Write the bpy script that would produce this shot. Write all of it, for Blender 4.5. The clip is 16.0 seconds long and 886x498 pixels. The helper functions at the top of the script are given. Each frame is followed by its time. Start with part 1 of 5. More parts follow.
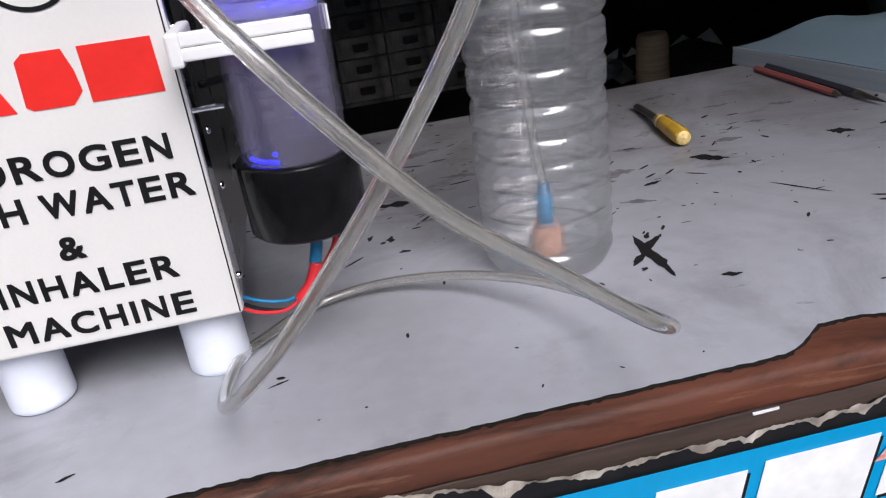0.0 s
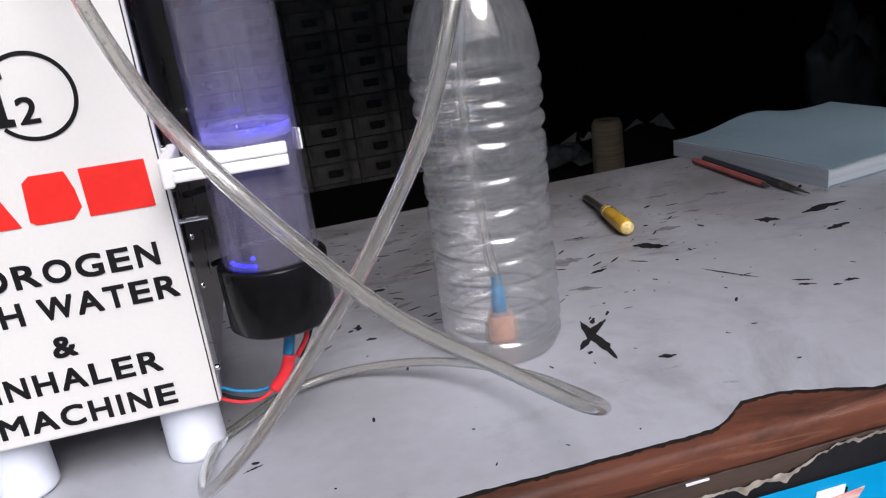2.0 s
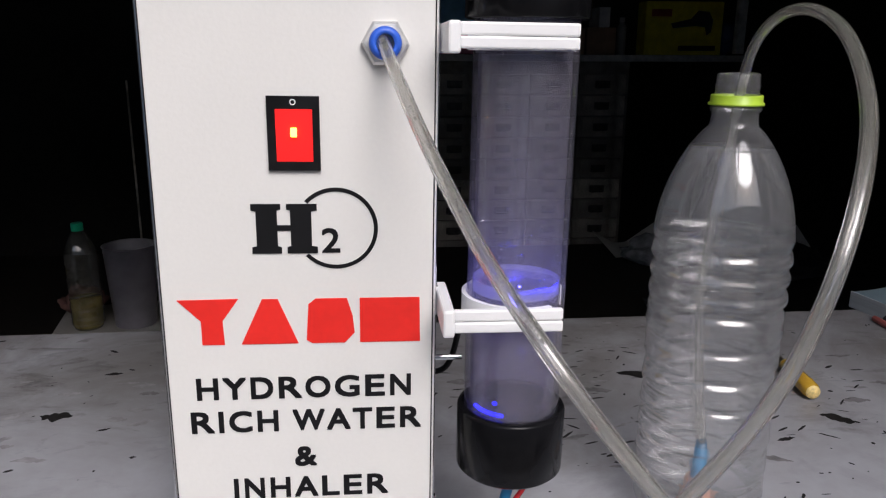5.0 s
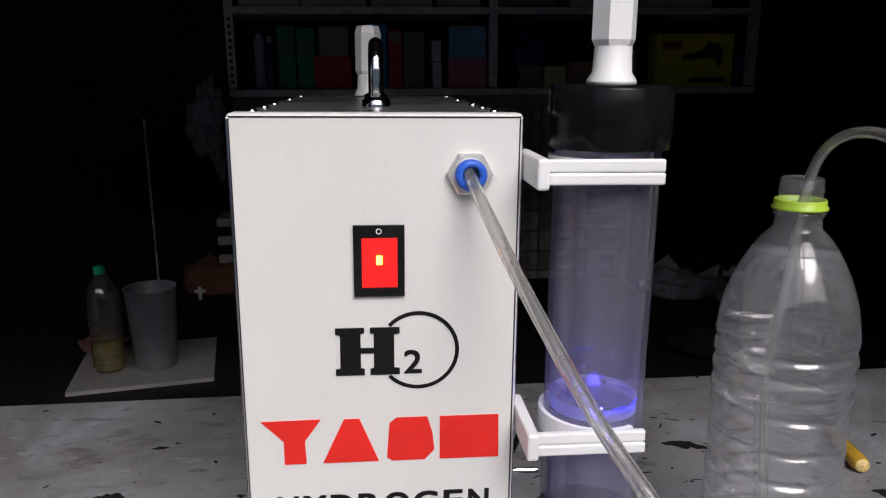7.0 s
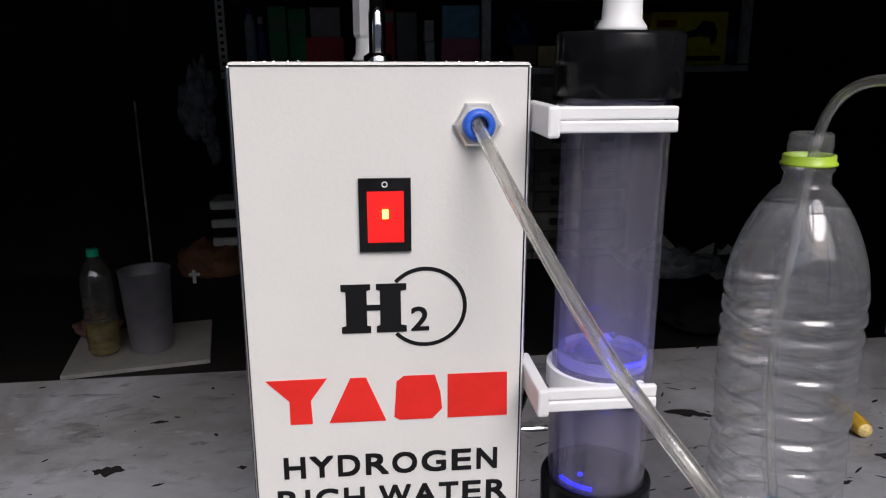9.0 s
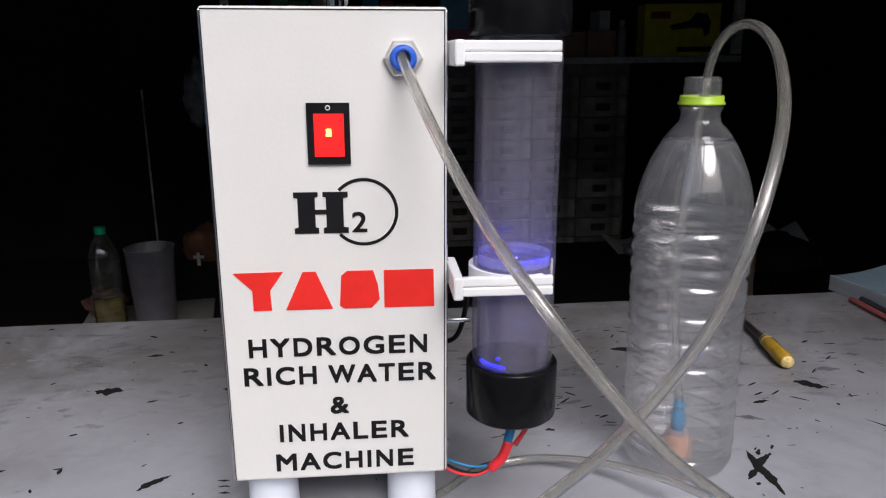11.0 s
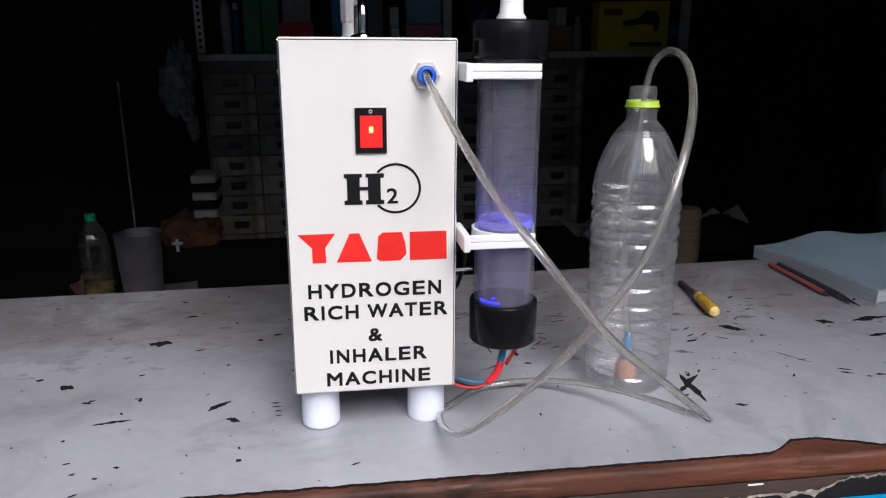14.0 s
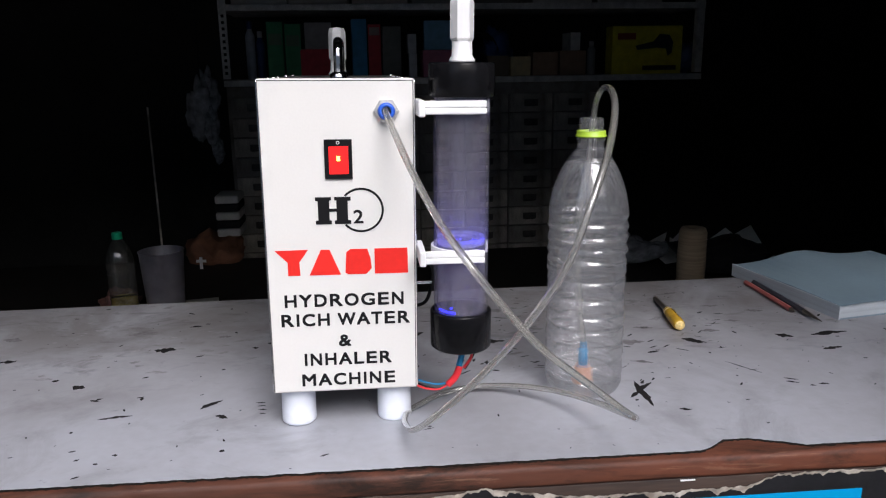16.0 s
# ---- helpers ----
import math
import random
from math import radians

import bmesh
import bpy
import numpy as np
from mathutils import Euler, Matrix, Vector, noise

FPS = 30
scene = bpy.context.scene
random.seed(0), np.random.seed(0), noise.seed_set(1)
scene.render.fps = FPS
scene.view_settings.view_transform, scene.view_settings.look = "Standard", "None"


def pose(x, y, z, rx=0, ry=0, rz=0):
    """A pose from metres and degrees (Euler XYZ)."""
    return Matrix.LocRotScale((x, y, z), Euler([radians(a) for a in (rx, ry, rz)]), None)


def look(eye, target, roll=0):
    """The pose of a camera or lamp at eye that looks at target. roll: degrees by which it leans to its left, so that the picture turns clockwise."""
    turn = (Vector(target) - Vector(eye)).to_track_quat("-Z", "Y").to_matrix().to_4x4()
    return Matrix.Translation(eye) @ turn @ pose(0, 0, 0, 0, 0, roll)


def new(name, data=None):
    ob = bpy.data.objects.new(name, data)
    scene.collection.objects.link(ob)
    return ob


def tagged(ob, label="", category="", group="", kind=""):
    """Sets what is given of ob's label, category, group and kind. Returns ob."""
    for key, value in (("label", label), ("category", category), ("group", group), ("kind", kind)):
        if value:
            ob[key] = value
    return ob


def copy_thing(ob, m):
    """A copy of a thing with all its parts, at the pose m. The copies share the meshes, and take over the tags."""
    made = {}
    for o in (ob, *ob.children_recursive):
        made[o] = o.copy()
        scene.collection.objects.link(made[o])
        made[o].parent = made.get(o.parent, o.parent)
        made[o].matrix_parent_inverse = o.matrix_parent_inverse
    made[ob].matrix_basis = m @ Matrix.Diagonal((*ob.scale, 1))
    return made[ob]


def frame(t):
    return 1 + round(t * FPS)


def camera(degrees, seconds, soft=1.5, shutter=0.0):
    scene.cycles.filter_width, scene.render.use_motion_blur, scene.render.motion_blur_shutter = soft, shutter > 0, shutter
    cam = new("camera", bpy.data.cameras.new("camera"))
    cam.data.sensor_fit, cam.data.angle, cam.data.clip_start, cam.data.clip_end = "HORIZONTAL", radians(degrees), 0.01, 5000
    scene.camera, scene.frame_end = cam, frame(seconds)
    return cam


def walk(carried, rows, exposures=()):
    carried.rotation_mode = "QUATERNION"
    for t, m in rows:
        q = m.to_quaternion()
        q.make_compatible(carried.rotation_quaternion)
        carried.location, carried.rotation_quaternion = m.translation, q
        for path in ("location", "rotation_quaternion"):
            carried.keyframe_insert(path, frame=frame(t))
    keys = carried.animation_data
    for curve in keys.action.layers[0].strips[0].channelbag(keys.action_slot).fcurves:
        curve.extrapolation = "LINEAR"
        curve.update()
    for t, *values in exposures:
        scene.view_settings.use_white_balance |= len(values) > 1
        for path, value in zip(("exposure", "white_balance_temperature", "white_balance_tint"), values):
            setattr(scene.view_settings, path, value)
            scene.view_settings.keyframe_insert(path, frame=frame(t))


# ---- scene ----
cam = camera(62.3, 16.0, soft=1.2)
PATH = [
    (0, (0.132, -0.374, 0.233), (0.414, 1.417, -0.613), -8.1),
    (0.5, (0.113, -0.378, 0.225), (0.419, 1.401, -0.636), -7.8),
    (1, (0.123, -0.396, 0.217), (0.484, 1.374, -0.641), -8.0),
    (1.5, (0.142, -0.409, 0.235), (0.574, 1.376, -0.556), -7.1),
    (2, (0.132, -0.414, 0.26), (0.537, 1.428, -0.406), -7.7),
    (2.5, (0.104, -0.409, 0.281), (0.435, 1.456, -0.36), -7.5),
    (3, (0.084, -0.406, 0.303), (0.373, 1.48, -0.297), -4.9),
    (3.5, (0.076, -0.4, 0.314), (0.311, 1.509, -0.237), -2.9),
    (6, (0.019, -0.38, 0.358), (0.217, 1.549, -0.133), 0.8),
    (6.5, (0.01, -0.377, 0.382), (0.186, 1.561, -0.081), -0.5),
    (7, (0.003, -0.374, 0.381), (0.18, 1.563, -0.084), -0.3),
    (7.5, (-0.001, -0.37, 0.377), (0.186, 1.558, -0.12), -0.3),
    (8, (-0.005, -0.366, 0.374), (0.197, 1.56, -0.126), -0.7),
    (10.5, (0.009, -0.423, 0.338), (0.186, 1.503, -0.172), -0.7),
    (11, (0.033, -0.467, 0.332), (0.204, 1.46, -0.177), -0.7),
    (11.5, (0.034, -0.521, 0.339), (0.17, 1.411, -0.16), -0.0),
    (12, (0.046, -0.55, 0.345), (0.205, 1.385, -0.134), 0.2),
    (12.5, (0.057, -0.584, 0.349), (0.175, 1.346, -0.162), 0.1),
    (13, (0.03, -0.586, 0.35), (0.198, 1.335, -0.182), -1.1),
    (13.5, (0.01, -0.605, 0.363), (0.203, 1.318, -0.148), -1.3),
    (14, (-0.029, -0.629, 0.356), (0.255, 1.276, -0.182), -0.4),
    (14.5, (-0.008, -0.667, 0.359), (0.254, 1.249, -0.151), -0.4),
    (15, (0.024, -0.692, 0.366), (0.232, 1.232, -0.139), -0.3),
    (15.5, (0.032, -0.709, 0.371), (0.228, 1.218, -0.13), -0.8),
    (16, (0.028, -0.715, 0.372), (0.233, 1.215, -0.113), -0.8),
]
walk(cam, [(t, look(eye, target, roll)) for t, eye, target, roll in PATH], exposures=[(0, 0.92, 6260, 11), (1, 0.88, 6240, 11), (2, 1.04, 6280, 11), (2.5, 1.03, 6350, 11), (3, 0.96, 6400, 11), (3.6, 0.84, 6470, 11), (6, 0.62, 6450, 10), (8.2, 0.54, 6450, 10), (10.5, 0.66, 6400, 10), (11, 0.73, 6380, 10), (13, 0.85, 6300, 10), (16, 0.97, 6300, 10)])

# ---- light: overcast daylight from the open shop front ----
world = bpy.data.worlds.new("sky")
scene.world = world
world.use_nodes = True
wn = world.node_tree
sky = wn.nodes.new("ShaderNodeTexSky")
sky.sky_type = "NISHITA"
sky.sun_disc = False
sky.sun_elevation, sky.sun_rotation = radians(47), radians(167)
sky.dust_density = 4.0
wn.links.new(sky.outputs[0], wn.nodes["Background"].inputs[0])
wn.nodes["Background"].inputs[1].default_value = 0.1
sun = new("sun", bpy.data.lights.new("sun", "SUN"))
sun.data.energy, sun.data.angle, sun.data.color = 1.4, radians(34), (0.925, 0.925, 1.0)
sun.matrix_world = look((0.60, -2.6, 2.9), (0, 0, 0))


# ---- materials ----
def material(name, base, rough=0.5, metal=0.0, var=0.18, scale=18.0, bump=0.15, fine=160.0, spec=0.5, second=None, stretch=(1, 1, 1)):
    """Principled surface with colour and gloss broken up at two scales."""
    m = bpy.data.materials.new(name)
    m.use_nodes = True
    nt = m.node_tree
    b = nt.nodes["Principled BSDF"]
    co = nt.nodes.new("ShaderNodeTexCoord")
    mp = nt.nodes.new("ShaderNodeMapping")
    mp.inputs["Scale"].default_value = stretch
    nt.links.new(co.outputs["Object"], mp.inputs["Vector"])
    big, small = nt.nodes.new("ShaderNodeTexNoise"), nt.nodes.new("ShaderNodeTexNoise")
    for n, s, d in ((big, scale, 4), (small, fine, 3)):
        n.inputs["Scale"].default_value, n.inputs["Detail"].default_value = s, d
        nt.links.new(mp.outputs[0], n.inputs["Vector"])
    both = nt.nodes.new("ShaderNodeMath")
    both.operation = "MULTIPLY_ADD"
    both.inputs[1].default_value = 0.35
    nt.links.new(small.outputs["Fac"], both.inputs[0])
    nt.links.new(big.outputs["Fac"], both.inputs[2])
    ramp = nt.nodes.new("ShaderNodeMapRange")
    ramp.inputs["From Min"].default_value, ramp.inputs["From Max"].default_value = 0.48, 0.86
    nt.links.new(both.outputs[0], ramp.inputs["Value"])
    mix = nt.nodes.new("ShaderNodeMix")
    mix.data_type = "RGBA"
    low = second or tuple(c * (1 - var) for c in base)
    high = base if second else tuple(min(1, c * (1 + var)) for c in base)
    mix.inputs["A"].default_value, mix.inputs["B"].default_value = (*low, 1), (*high, 1)
    nt.links.new(ramp.outputs[0], mix.inputs["Factor"])
    nt.links.new(mix.outputs["Result"], b.inputs["Base Color"])
    rr = nt.nodes.new("ShaderNodeMapRange")
    rr.inputs["To Min"].default_value, rr.inputs["To Max"].default_value = max(0.02, rough - 0.08), min(1, rough + 0.1)
    nt.links.new(big.outputs["Fac"], rr.inputs["Value"])
    nt.links.new(rr.outputs[0], b.inputs["Roughness"])
    b.inputs["Metallic"].default_value = metal
    b.inputs["Specular IOR Level"].default_value = spec
    if bump:
        bp = nt.nodes.new("ShaderNodeBump")
        bp.inputs["Strength"].default_value, bp.inputs["Distance"].default_value = bump, 0.002
        nt.links.new(both.outputs[0], bp.inputs["Height"])
        nt.links.new(bp.outputs[0], b.inputs["Normal"])
    return m


def sheen(nt, ior):
    """Share of mirrored light on a clear wall, the same from both of its sides."""
    least = ((ior - 1) / (ior + 1)) ** 2
    lw, pw, mr = nt.nodes.new("ShaderNodeLayerWeight"), nt.nodes.new("ShaderNodeMath"), nt.nodes.new("ShaderNodeMapRange")
    lw.inputs["Blend"].default_value = 0.5
    pw.operation = "POWER"
    pw.inputs[1].default_value = 5.0
    mr.inputs["To Min"].default_value, mr.inputs["To Max"].default_value = least, 0.9
    nt.links.new(lw.outputs["Facing"], pw.inputs[0])
    nt.links.new(pw.outputs[0], mr.inputs["Value"])
    return mr.outputs[0]


def thin_clear(name, tint, haze, haze_colour, rough=0.06, gloss=1.45, back=0.5, streak=(1, 1, 1)):
    """A thin clear plastic wall: mostly straight through, some haze, and a sharp gloss."""
    m = bpy.data.materials.new(name)
    m.use_nodes = True
    nt = m.node_tree
    nt.nodes.remove(nt.nodes["Principled BSDF"])
    out = nt.nodes["Material Output"]
    tr, df, tl, gl = (nt.nodes.new("ShaderNodeBsdf" + k) for k in ("Transparent", "Diffuse", "Translucent", "Glossy"))
    tr.inputs[0].default_value, df.inputs[0].default_value, tl.inputs[0].default_value = (*tint, 1), (*haze_colour, 1), (*haze_colour, 1)
    gl.inputs["Roughness"].default_value = rough
    soft, body, top = (nt.nodes.new("ShaderNodeMixShader") for _ in range(3))
    soft.inputs[0].default_value = back
    nt.links.new(df.outputs[0], soft.inputs[1])
    nt.links.new(tl.outputs[0], soft.inputs[2])
    co, nz, mr = nt.nodes.new("ShaderNodeTexCoord"), nt.nodes.new("ShaderNodeTexNoise"), nt.nodes.new("ShaderNodeMapRange")
    nz.inputs["Scale"].default_value, nz.inputs["Detail"].default_value = 30, 5
    mp = nt.nodes.new("ShaderNodeMapping")
    mp.inputs["Scale"].default_value = streak
    nt.links.new(co.outputs["Object"], mp.inputs["Vector"])
    nt.links.new(mp.outputs[0], nz.inputs["Vector"])
    mr.inputs["From Min"].default_value, mr.inputs["From Max"].default_value = 0.3, 0.7
    mr.inputs["To Min"].default_value, mr.inputs["To Max"].default_value = haze * 0.55, haze * 1.45
    nt.links.new(nz.outputs["Fac"], mr.inputs["Value"])
    nt.links.new(mr.outputs[0], body.inputs[0])
    nt.links.new(tr.outputs[0], body.inputs[1])
    nt.links.new(soft.outputs[0], body.inputs[2])
    nt.links.new(sheen(nt, gloss), top.inputs[0])
    nt.links.new(body.outputs[0], top.inputs[1])
    nt.links.new(gl.outputs[0], top.inputs[2])
    nt.links.new(top.outputs[0], out.inputs[0])
    return m


def refracting(name, colour, ior, rough=0.0):
    m = bpy.data.materials.new(name)
    m.use_nodes = True
    b = m.node_tree.nodes["Principled BSDF"]
    b.inputs["Base Color"].default_value = (*colour, 1)
    b.inputs["Transmission Weight"].default_value = 1.0
    b.inputs["IOR"].default_value, b.inputs["Roughness"].default_value = ior, rough
    return m


def glowing(name, colour, strength):
    m = bpy.data.materials.new(name)
    m.use_nodes = True
    b = m.node_tree.nodes["Principled BSDF"]
    b.inputs["Base Color"].default_value = (*colour, 1)
    b.inputs["Emission Color"].default_value = (*colour, 1)
    b.inputs["Emission Strength"].default_value = strength
    return m


LAMINATE = material("grey_laminate", (0.405, 0.42, 0.465), 0.34, 0, scale=5, fine=70, bump=0.03, second=(0.325, 0.33, 0.355), spec=0.5)


def smudged_or_shaded(m, colour, scale, lo, hi, amount, stretch=(1, 1, 1), deep=None):
    """Irregular dirt or painted shade over a finished material."""
    nt = m.node_tree
    b = nt.nodes["Principled BSDF"]
    src = b.inputs["Base Color"].links[0].from_socket
    co, mp = nt.nodes.new("ShaderNodeTexCoord"), nt.nodes.new("ShaderNodeMapping")
    mp.inputs["Scale"].default_value = stretch
    nz, mr = nt.nodes.new("ShaderNodeTexNoise"), nt.nodes.new("ShaderNodeMapRange")
    nz.inputs["Scale"].default_value, nz.inputs["Detail"].default_value, nz.inputs["Roughness"].default_value, nz.inputs["Distortion"].default_value = scale, 8, 0.68, 0.6
    mr.inputs["From Min"].default_value, mr.inputs["From Max"].default_value, mr.inputs["To Max"].default_value = lo, hi, amount
    mx = nt.nodes.new("ShaderNodeMix")
    mx.data_type = "RGBA"
    mx.inputs["B"].default_value = (*colour, 1)
    nt.links.new(co.outputs["Object"], mp.inputs["Vector"])
    nt.links.new(mp.outputs[0], nz.inputs["Vector"])
    nt.links.new(nz.outputs["Fac"], mr.inputs["Value"])
    share = mr.outputs[0]
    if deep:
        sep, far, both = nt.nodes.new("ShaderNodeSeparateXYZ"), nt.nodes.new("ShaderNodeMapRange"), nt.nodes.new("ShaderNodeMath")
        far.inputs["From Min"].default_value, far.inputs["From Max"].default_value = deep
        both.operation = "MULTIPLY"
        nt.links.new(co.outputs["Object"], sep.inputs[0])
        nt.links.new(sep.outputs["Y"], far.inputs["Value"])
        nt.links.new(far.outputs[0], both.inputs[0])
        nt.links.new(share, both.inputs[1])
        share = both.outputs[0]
    nt.links.new(share, mx.inputs["Factor"])
    nt.links.new(src, mx.inputs["A"])
    nt.links.new(mx.outputs["Result"], b.inputs["Base Color"])


# rear grime, with the counter's light falloff towards the back painted in
smudged_or_shaded(LAMINATE, (0.135, 0.125, 0.120), 5, 0.26, 0.60, 0.85, deep=(-0.01, 0.34))
smudged_or_shaded(LAMINATE, (0.10, 0.095, 0.09), 8, 0.52, 0.78, 0.6)
smudged_or_shaded(LAMINATE, (0.045, 0.042, 0.040), 26, 0.56, 0.70, 0.7, (0.55, 1.3, 1), deep=(0.08, 0.25))
smudged_or_shaded(LAMINATE, (0.05, 0.048, 0.046), 55, 0.66, 0.76, 0.6, (0.6, 1.4, 1))
LAM_EDGE = material("laminate_broken_edge", (0.016, 0.013, 0.011), 0.9, scale=90, spec=0.1)
WOOD = material("worn_brown_wood", (0.140, 0.045, 0.024), 0.60, spec=0.3, scale=9, fine=120, bump=0.5, second=(0.075, 0.031, 0.020), stretch=(0.25, 1.5, 1.5))
smudged_or_shaded(WOOD, (0.012, 0.008, 0.006), 22, 0.47, 0.63, 0.9, (0.3, 1.3, 1.3))
smudged_or_shaded(WOOD, (0.30, 0.17, 0.11), 60, 0.60, 0.74, 0.6, (0.1, 1.5, 1.5))
WOOD_DARK = material("dark_plank", (0.085, 0.055, 0.042), 0.65, scale=14, fine=150, bump=0.5, second=(0.03, 0.02, 0.016), stretch=(0.2, 1, 2))
SCRATCH = material("black_scuff", (0.012, 0.011, 0.011), 0.8, var=0.4, scale=120, spec=0.15)
SMEAR = material("grey_smear", (0.25, 0.245, 0.255), 0.5, var=0.3, scale=90)
STAIN = material("faded_scuff", (0.16, 0.155, 0.16), 0.6, var=0.35, scale=90)
RUST = material("brown_stain", (0.27, 0.250, 0.22), 0.6, var=0.2, scale=60)
PAPER_TORN = material("torn_paper", (0.66, 0.60, 0.52), 0.9, scale=60, second=(0.30, 0.25, 0.20), bump=0.6)
PAPER_BLACK = material("old_black_poster", (0.016, 0.016, 0.018), 0.6, scale=40, spec=0.15)
BLUE_POSTER = material("blue_poster", (0.0, 0.30, 0.60), 0.35, var=0.06, scale=12, bump=0.05)
WHITE_INK = material("white_ink", (0.85, 0.86, 0.86), 0.4, var=0.08, scale=30, bump=0)
BLACK_INK = material("black_ink", (0.008, 0.008, 0.009), 0.5, var=0.2, bump=0, spec=0.2)
FAINT_INK = material("faint_ink", (0.16, 0.155, 0.15), 0.5, var=0.4, scale=300, bump=0)
DEEP_RED_INK = material("deep_red_ink", (0.58, 0.03, 0.05), 0.4, var=0.06, scale=40, bump=0)
RED_INK = material("red_ink", (0.80, 0.025, 0.018), 0.4, var=0.06, scale=40, bump=0)
RED_TAPE = material("torn_tape", (0.75, 0.6, 0.56), 0.6, scale=120, second=(0.7, 0.2, 0.17), stretch=(0.3, 1, 3))
CREAM = material("cream_powder_coat", (0.745, 0.735, 0.705), 0.30, var=0.03, scale=7, fine=420, bump=0.12)
smudged_or_shaded(CREAM, (0.42, 0.39, 0.35), 16, 0.64, 0.82, 0.4)
COVER = material("dark_steel_cover", (0.16, 0.155, 0.15), 0.28, 0.55, scale=14, bump=0.06)
CHROME = material("chrome", (0.82, 0.82, 0.84), 0.08, 1.0, var=0.04, bump=0.02)
ZINC = material("zinc_plate", (0.80, 0.80, 0.79), 0.28, 0.6, var=0.05, bump=0.03)
NYLON = material("white_nylon", (0.78, 0.82, 0.90), 0.45, var=0.04, scale=30, bump=0.05)
NYLON.node_tree.nodes["Principled BSDF"].inputs["Subsurface Weight"].default_value = 0.25
NYLON.node_tree.nodes["Principled BSDF"].inputs["Subsurface Radius"].default_value = (0.006, 0.006, 0.007)
WHITE_PLASTIC = material("white_plastic", (0.84, 0.84, 0.84), 0.35, var=0.03, bump=0.03)
BLACK_PLASTIC = material("black_plastic", (0.010, 0.010, 0.011), 0.42, var=0.3, scale=40, bump=0.05, spec=0.10)
BLACK_GLOSS = material("moulded_black", (0.007, 0.007, 0.008), 0.16, var=0.3, scale=40, bump=0.02, spec=0.13)
BLUE_PLASTIC = material("blue_plastic", (0.03, 0.12, 0.62), 0.35, var=0.1, bump=0)
BLUE_WIRE = material("blue_sleeve", (0.02, 0.22, 0.45), 0.4, bump=0)
RED_WIRE = material("red_sleeve", (0.75, 0.03, 0.04), 0.35, bump=0)
ROCKER = glowing("lit_red_rocker", (0.8, 0.010, 0.010), 0.38)
NEON = glowing("neon_lamp", (1.0, 0.42, 0.05), 6.0)
LED_GLOW = glowing("blue_led_glow", (0.01, 0.01, 1.0), 3.0)
# violet haze paints in the glow; its upright streaks stand in for reflections
ACRYLIC = thin_clear("acrylic_pipe", (0.93, 0.92, 0.96), 0.12, (0.66, 0.64, 0.74), 0.05, 1.6, streak=(6, 6, 0.25))
PET = thin_clear("thin_pet", (0.985, 0.985, 0.99), 0.09, (0.86, 0.87, 0.90), 0.015, 1.55, 0.3)
PET_OLD = thin_clear("old_pet", (0.90, 0.91, 0.87), 0.12, (0.7, 0.7, 0.68), 0.03, 2.1)
CUP = thin_clear("milky_plastic", (0.6, 0.6, 0.65), 0.6, (0.62, 0.60, 0.66), 0.3, streak=(0.2, 0.2, 0.2))
WATER = refracting("water", (0.98, 0.985, 0.99), 1.33)


def let_through(m, share, colour, haze=0.0, haze_colour=(0.6, 0.6, 0.6)):
    """Mixes straight passage, and some milky or brightening haze, into a refracting material."""
    nt = m.node_tree
    out, body = nt.nodes["Material Output"], nt.nodes["Principled BSDF"]
    tr, mix = nt.nodes.new("ShaderNodeBsdfTransparent"), nt.nodes.new("ShaderNodeMixShader")
    tr.inputs[0].default_value = (*colour, 1)
    mix.inputs[0].default_value = share
    nt.links.new(body.outputs[0], mix.inputs[1])
    nt.links.new(tr.outputs[0], mix.inputs[2])
    last = mix
    if haze:
        df, tl = nt.nodes.new("ShaderNodeBsdfDiffuse"), nt.nodes.new("ShaderNodeBsdfTranslucent")
        both, last = nt.nodes.new("ShaderNodeMixShader"), nt.nodes.new("ShaderNodeMixShader")
        for n in (df, tl):
            n.inputs[0].default_value = (*haze_colour, 1)
        both.inputs[0].default_value, last.inputs[0].default_value = 0.5, haze
        nt.links.new(df.outputs[0], both.inputs[1])
        nt.links.new(tl.outputs[0], both.inputs[2])
        nt.links.new(mix.outputs[0], last.inputs[1])
        nt.links.new(both.outputs[0], last.inputs[2])
    nt.links.new(last.outputs[0], out.inputs[0])


let_through(WATER, 0.50, (0.99, 0.99, 0.99))
FILLED = refracting("pet_and_water", (0.99, 0.99, 0.995), 1.36, 0.0)
# white haze stands in for light focused through the full bottle
let_through(FILLED, 0.54, (0.99, 0.99, 0.995), 0.135, (0.92, 0.94, 0.97))


def shine(m, ior, rough):
    """A clear gloss over the whole of a material."""
    nt = m.node_tree
    out = nt.nodes["Material Output"]
    src = out.inputs[0].links[0].from_socket
    gl, mix = nt.nodes.new("ShaderNodeBsdfGlossy"), nt.nodes.new("ShaderNodeMixShader")
    gl.inputs["Roughness"].default_value = rough
    nt.links.new(sheen(nt, ior), mix.inputs[0])
    nt.links.new(src, mix.inputs[1])
    nt.links.new(gl.outputs[0], mix.inputs[2])
    nt.links.new(mix.outputs[0], out.inputs[0])


shine(FILLED, 1.85, 0.02)
PVC = refracting("clear_pvc_hose", (0.975, 0.97, 0.95), 1.36, 0.03)
let_through(PVC, 0.14, (0.97, 0.97, 0.95), 0.095, (0.88, 0.86, 0.78))
shine(PVC, 1.6, 0.06)
FOAM = thin_clear("water_foam", (0.86, 0.86, 1.0), 0.42, (0.9, 0.9, 0.98), 0.1)
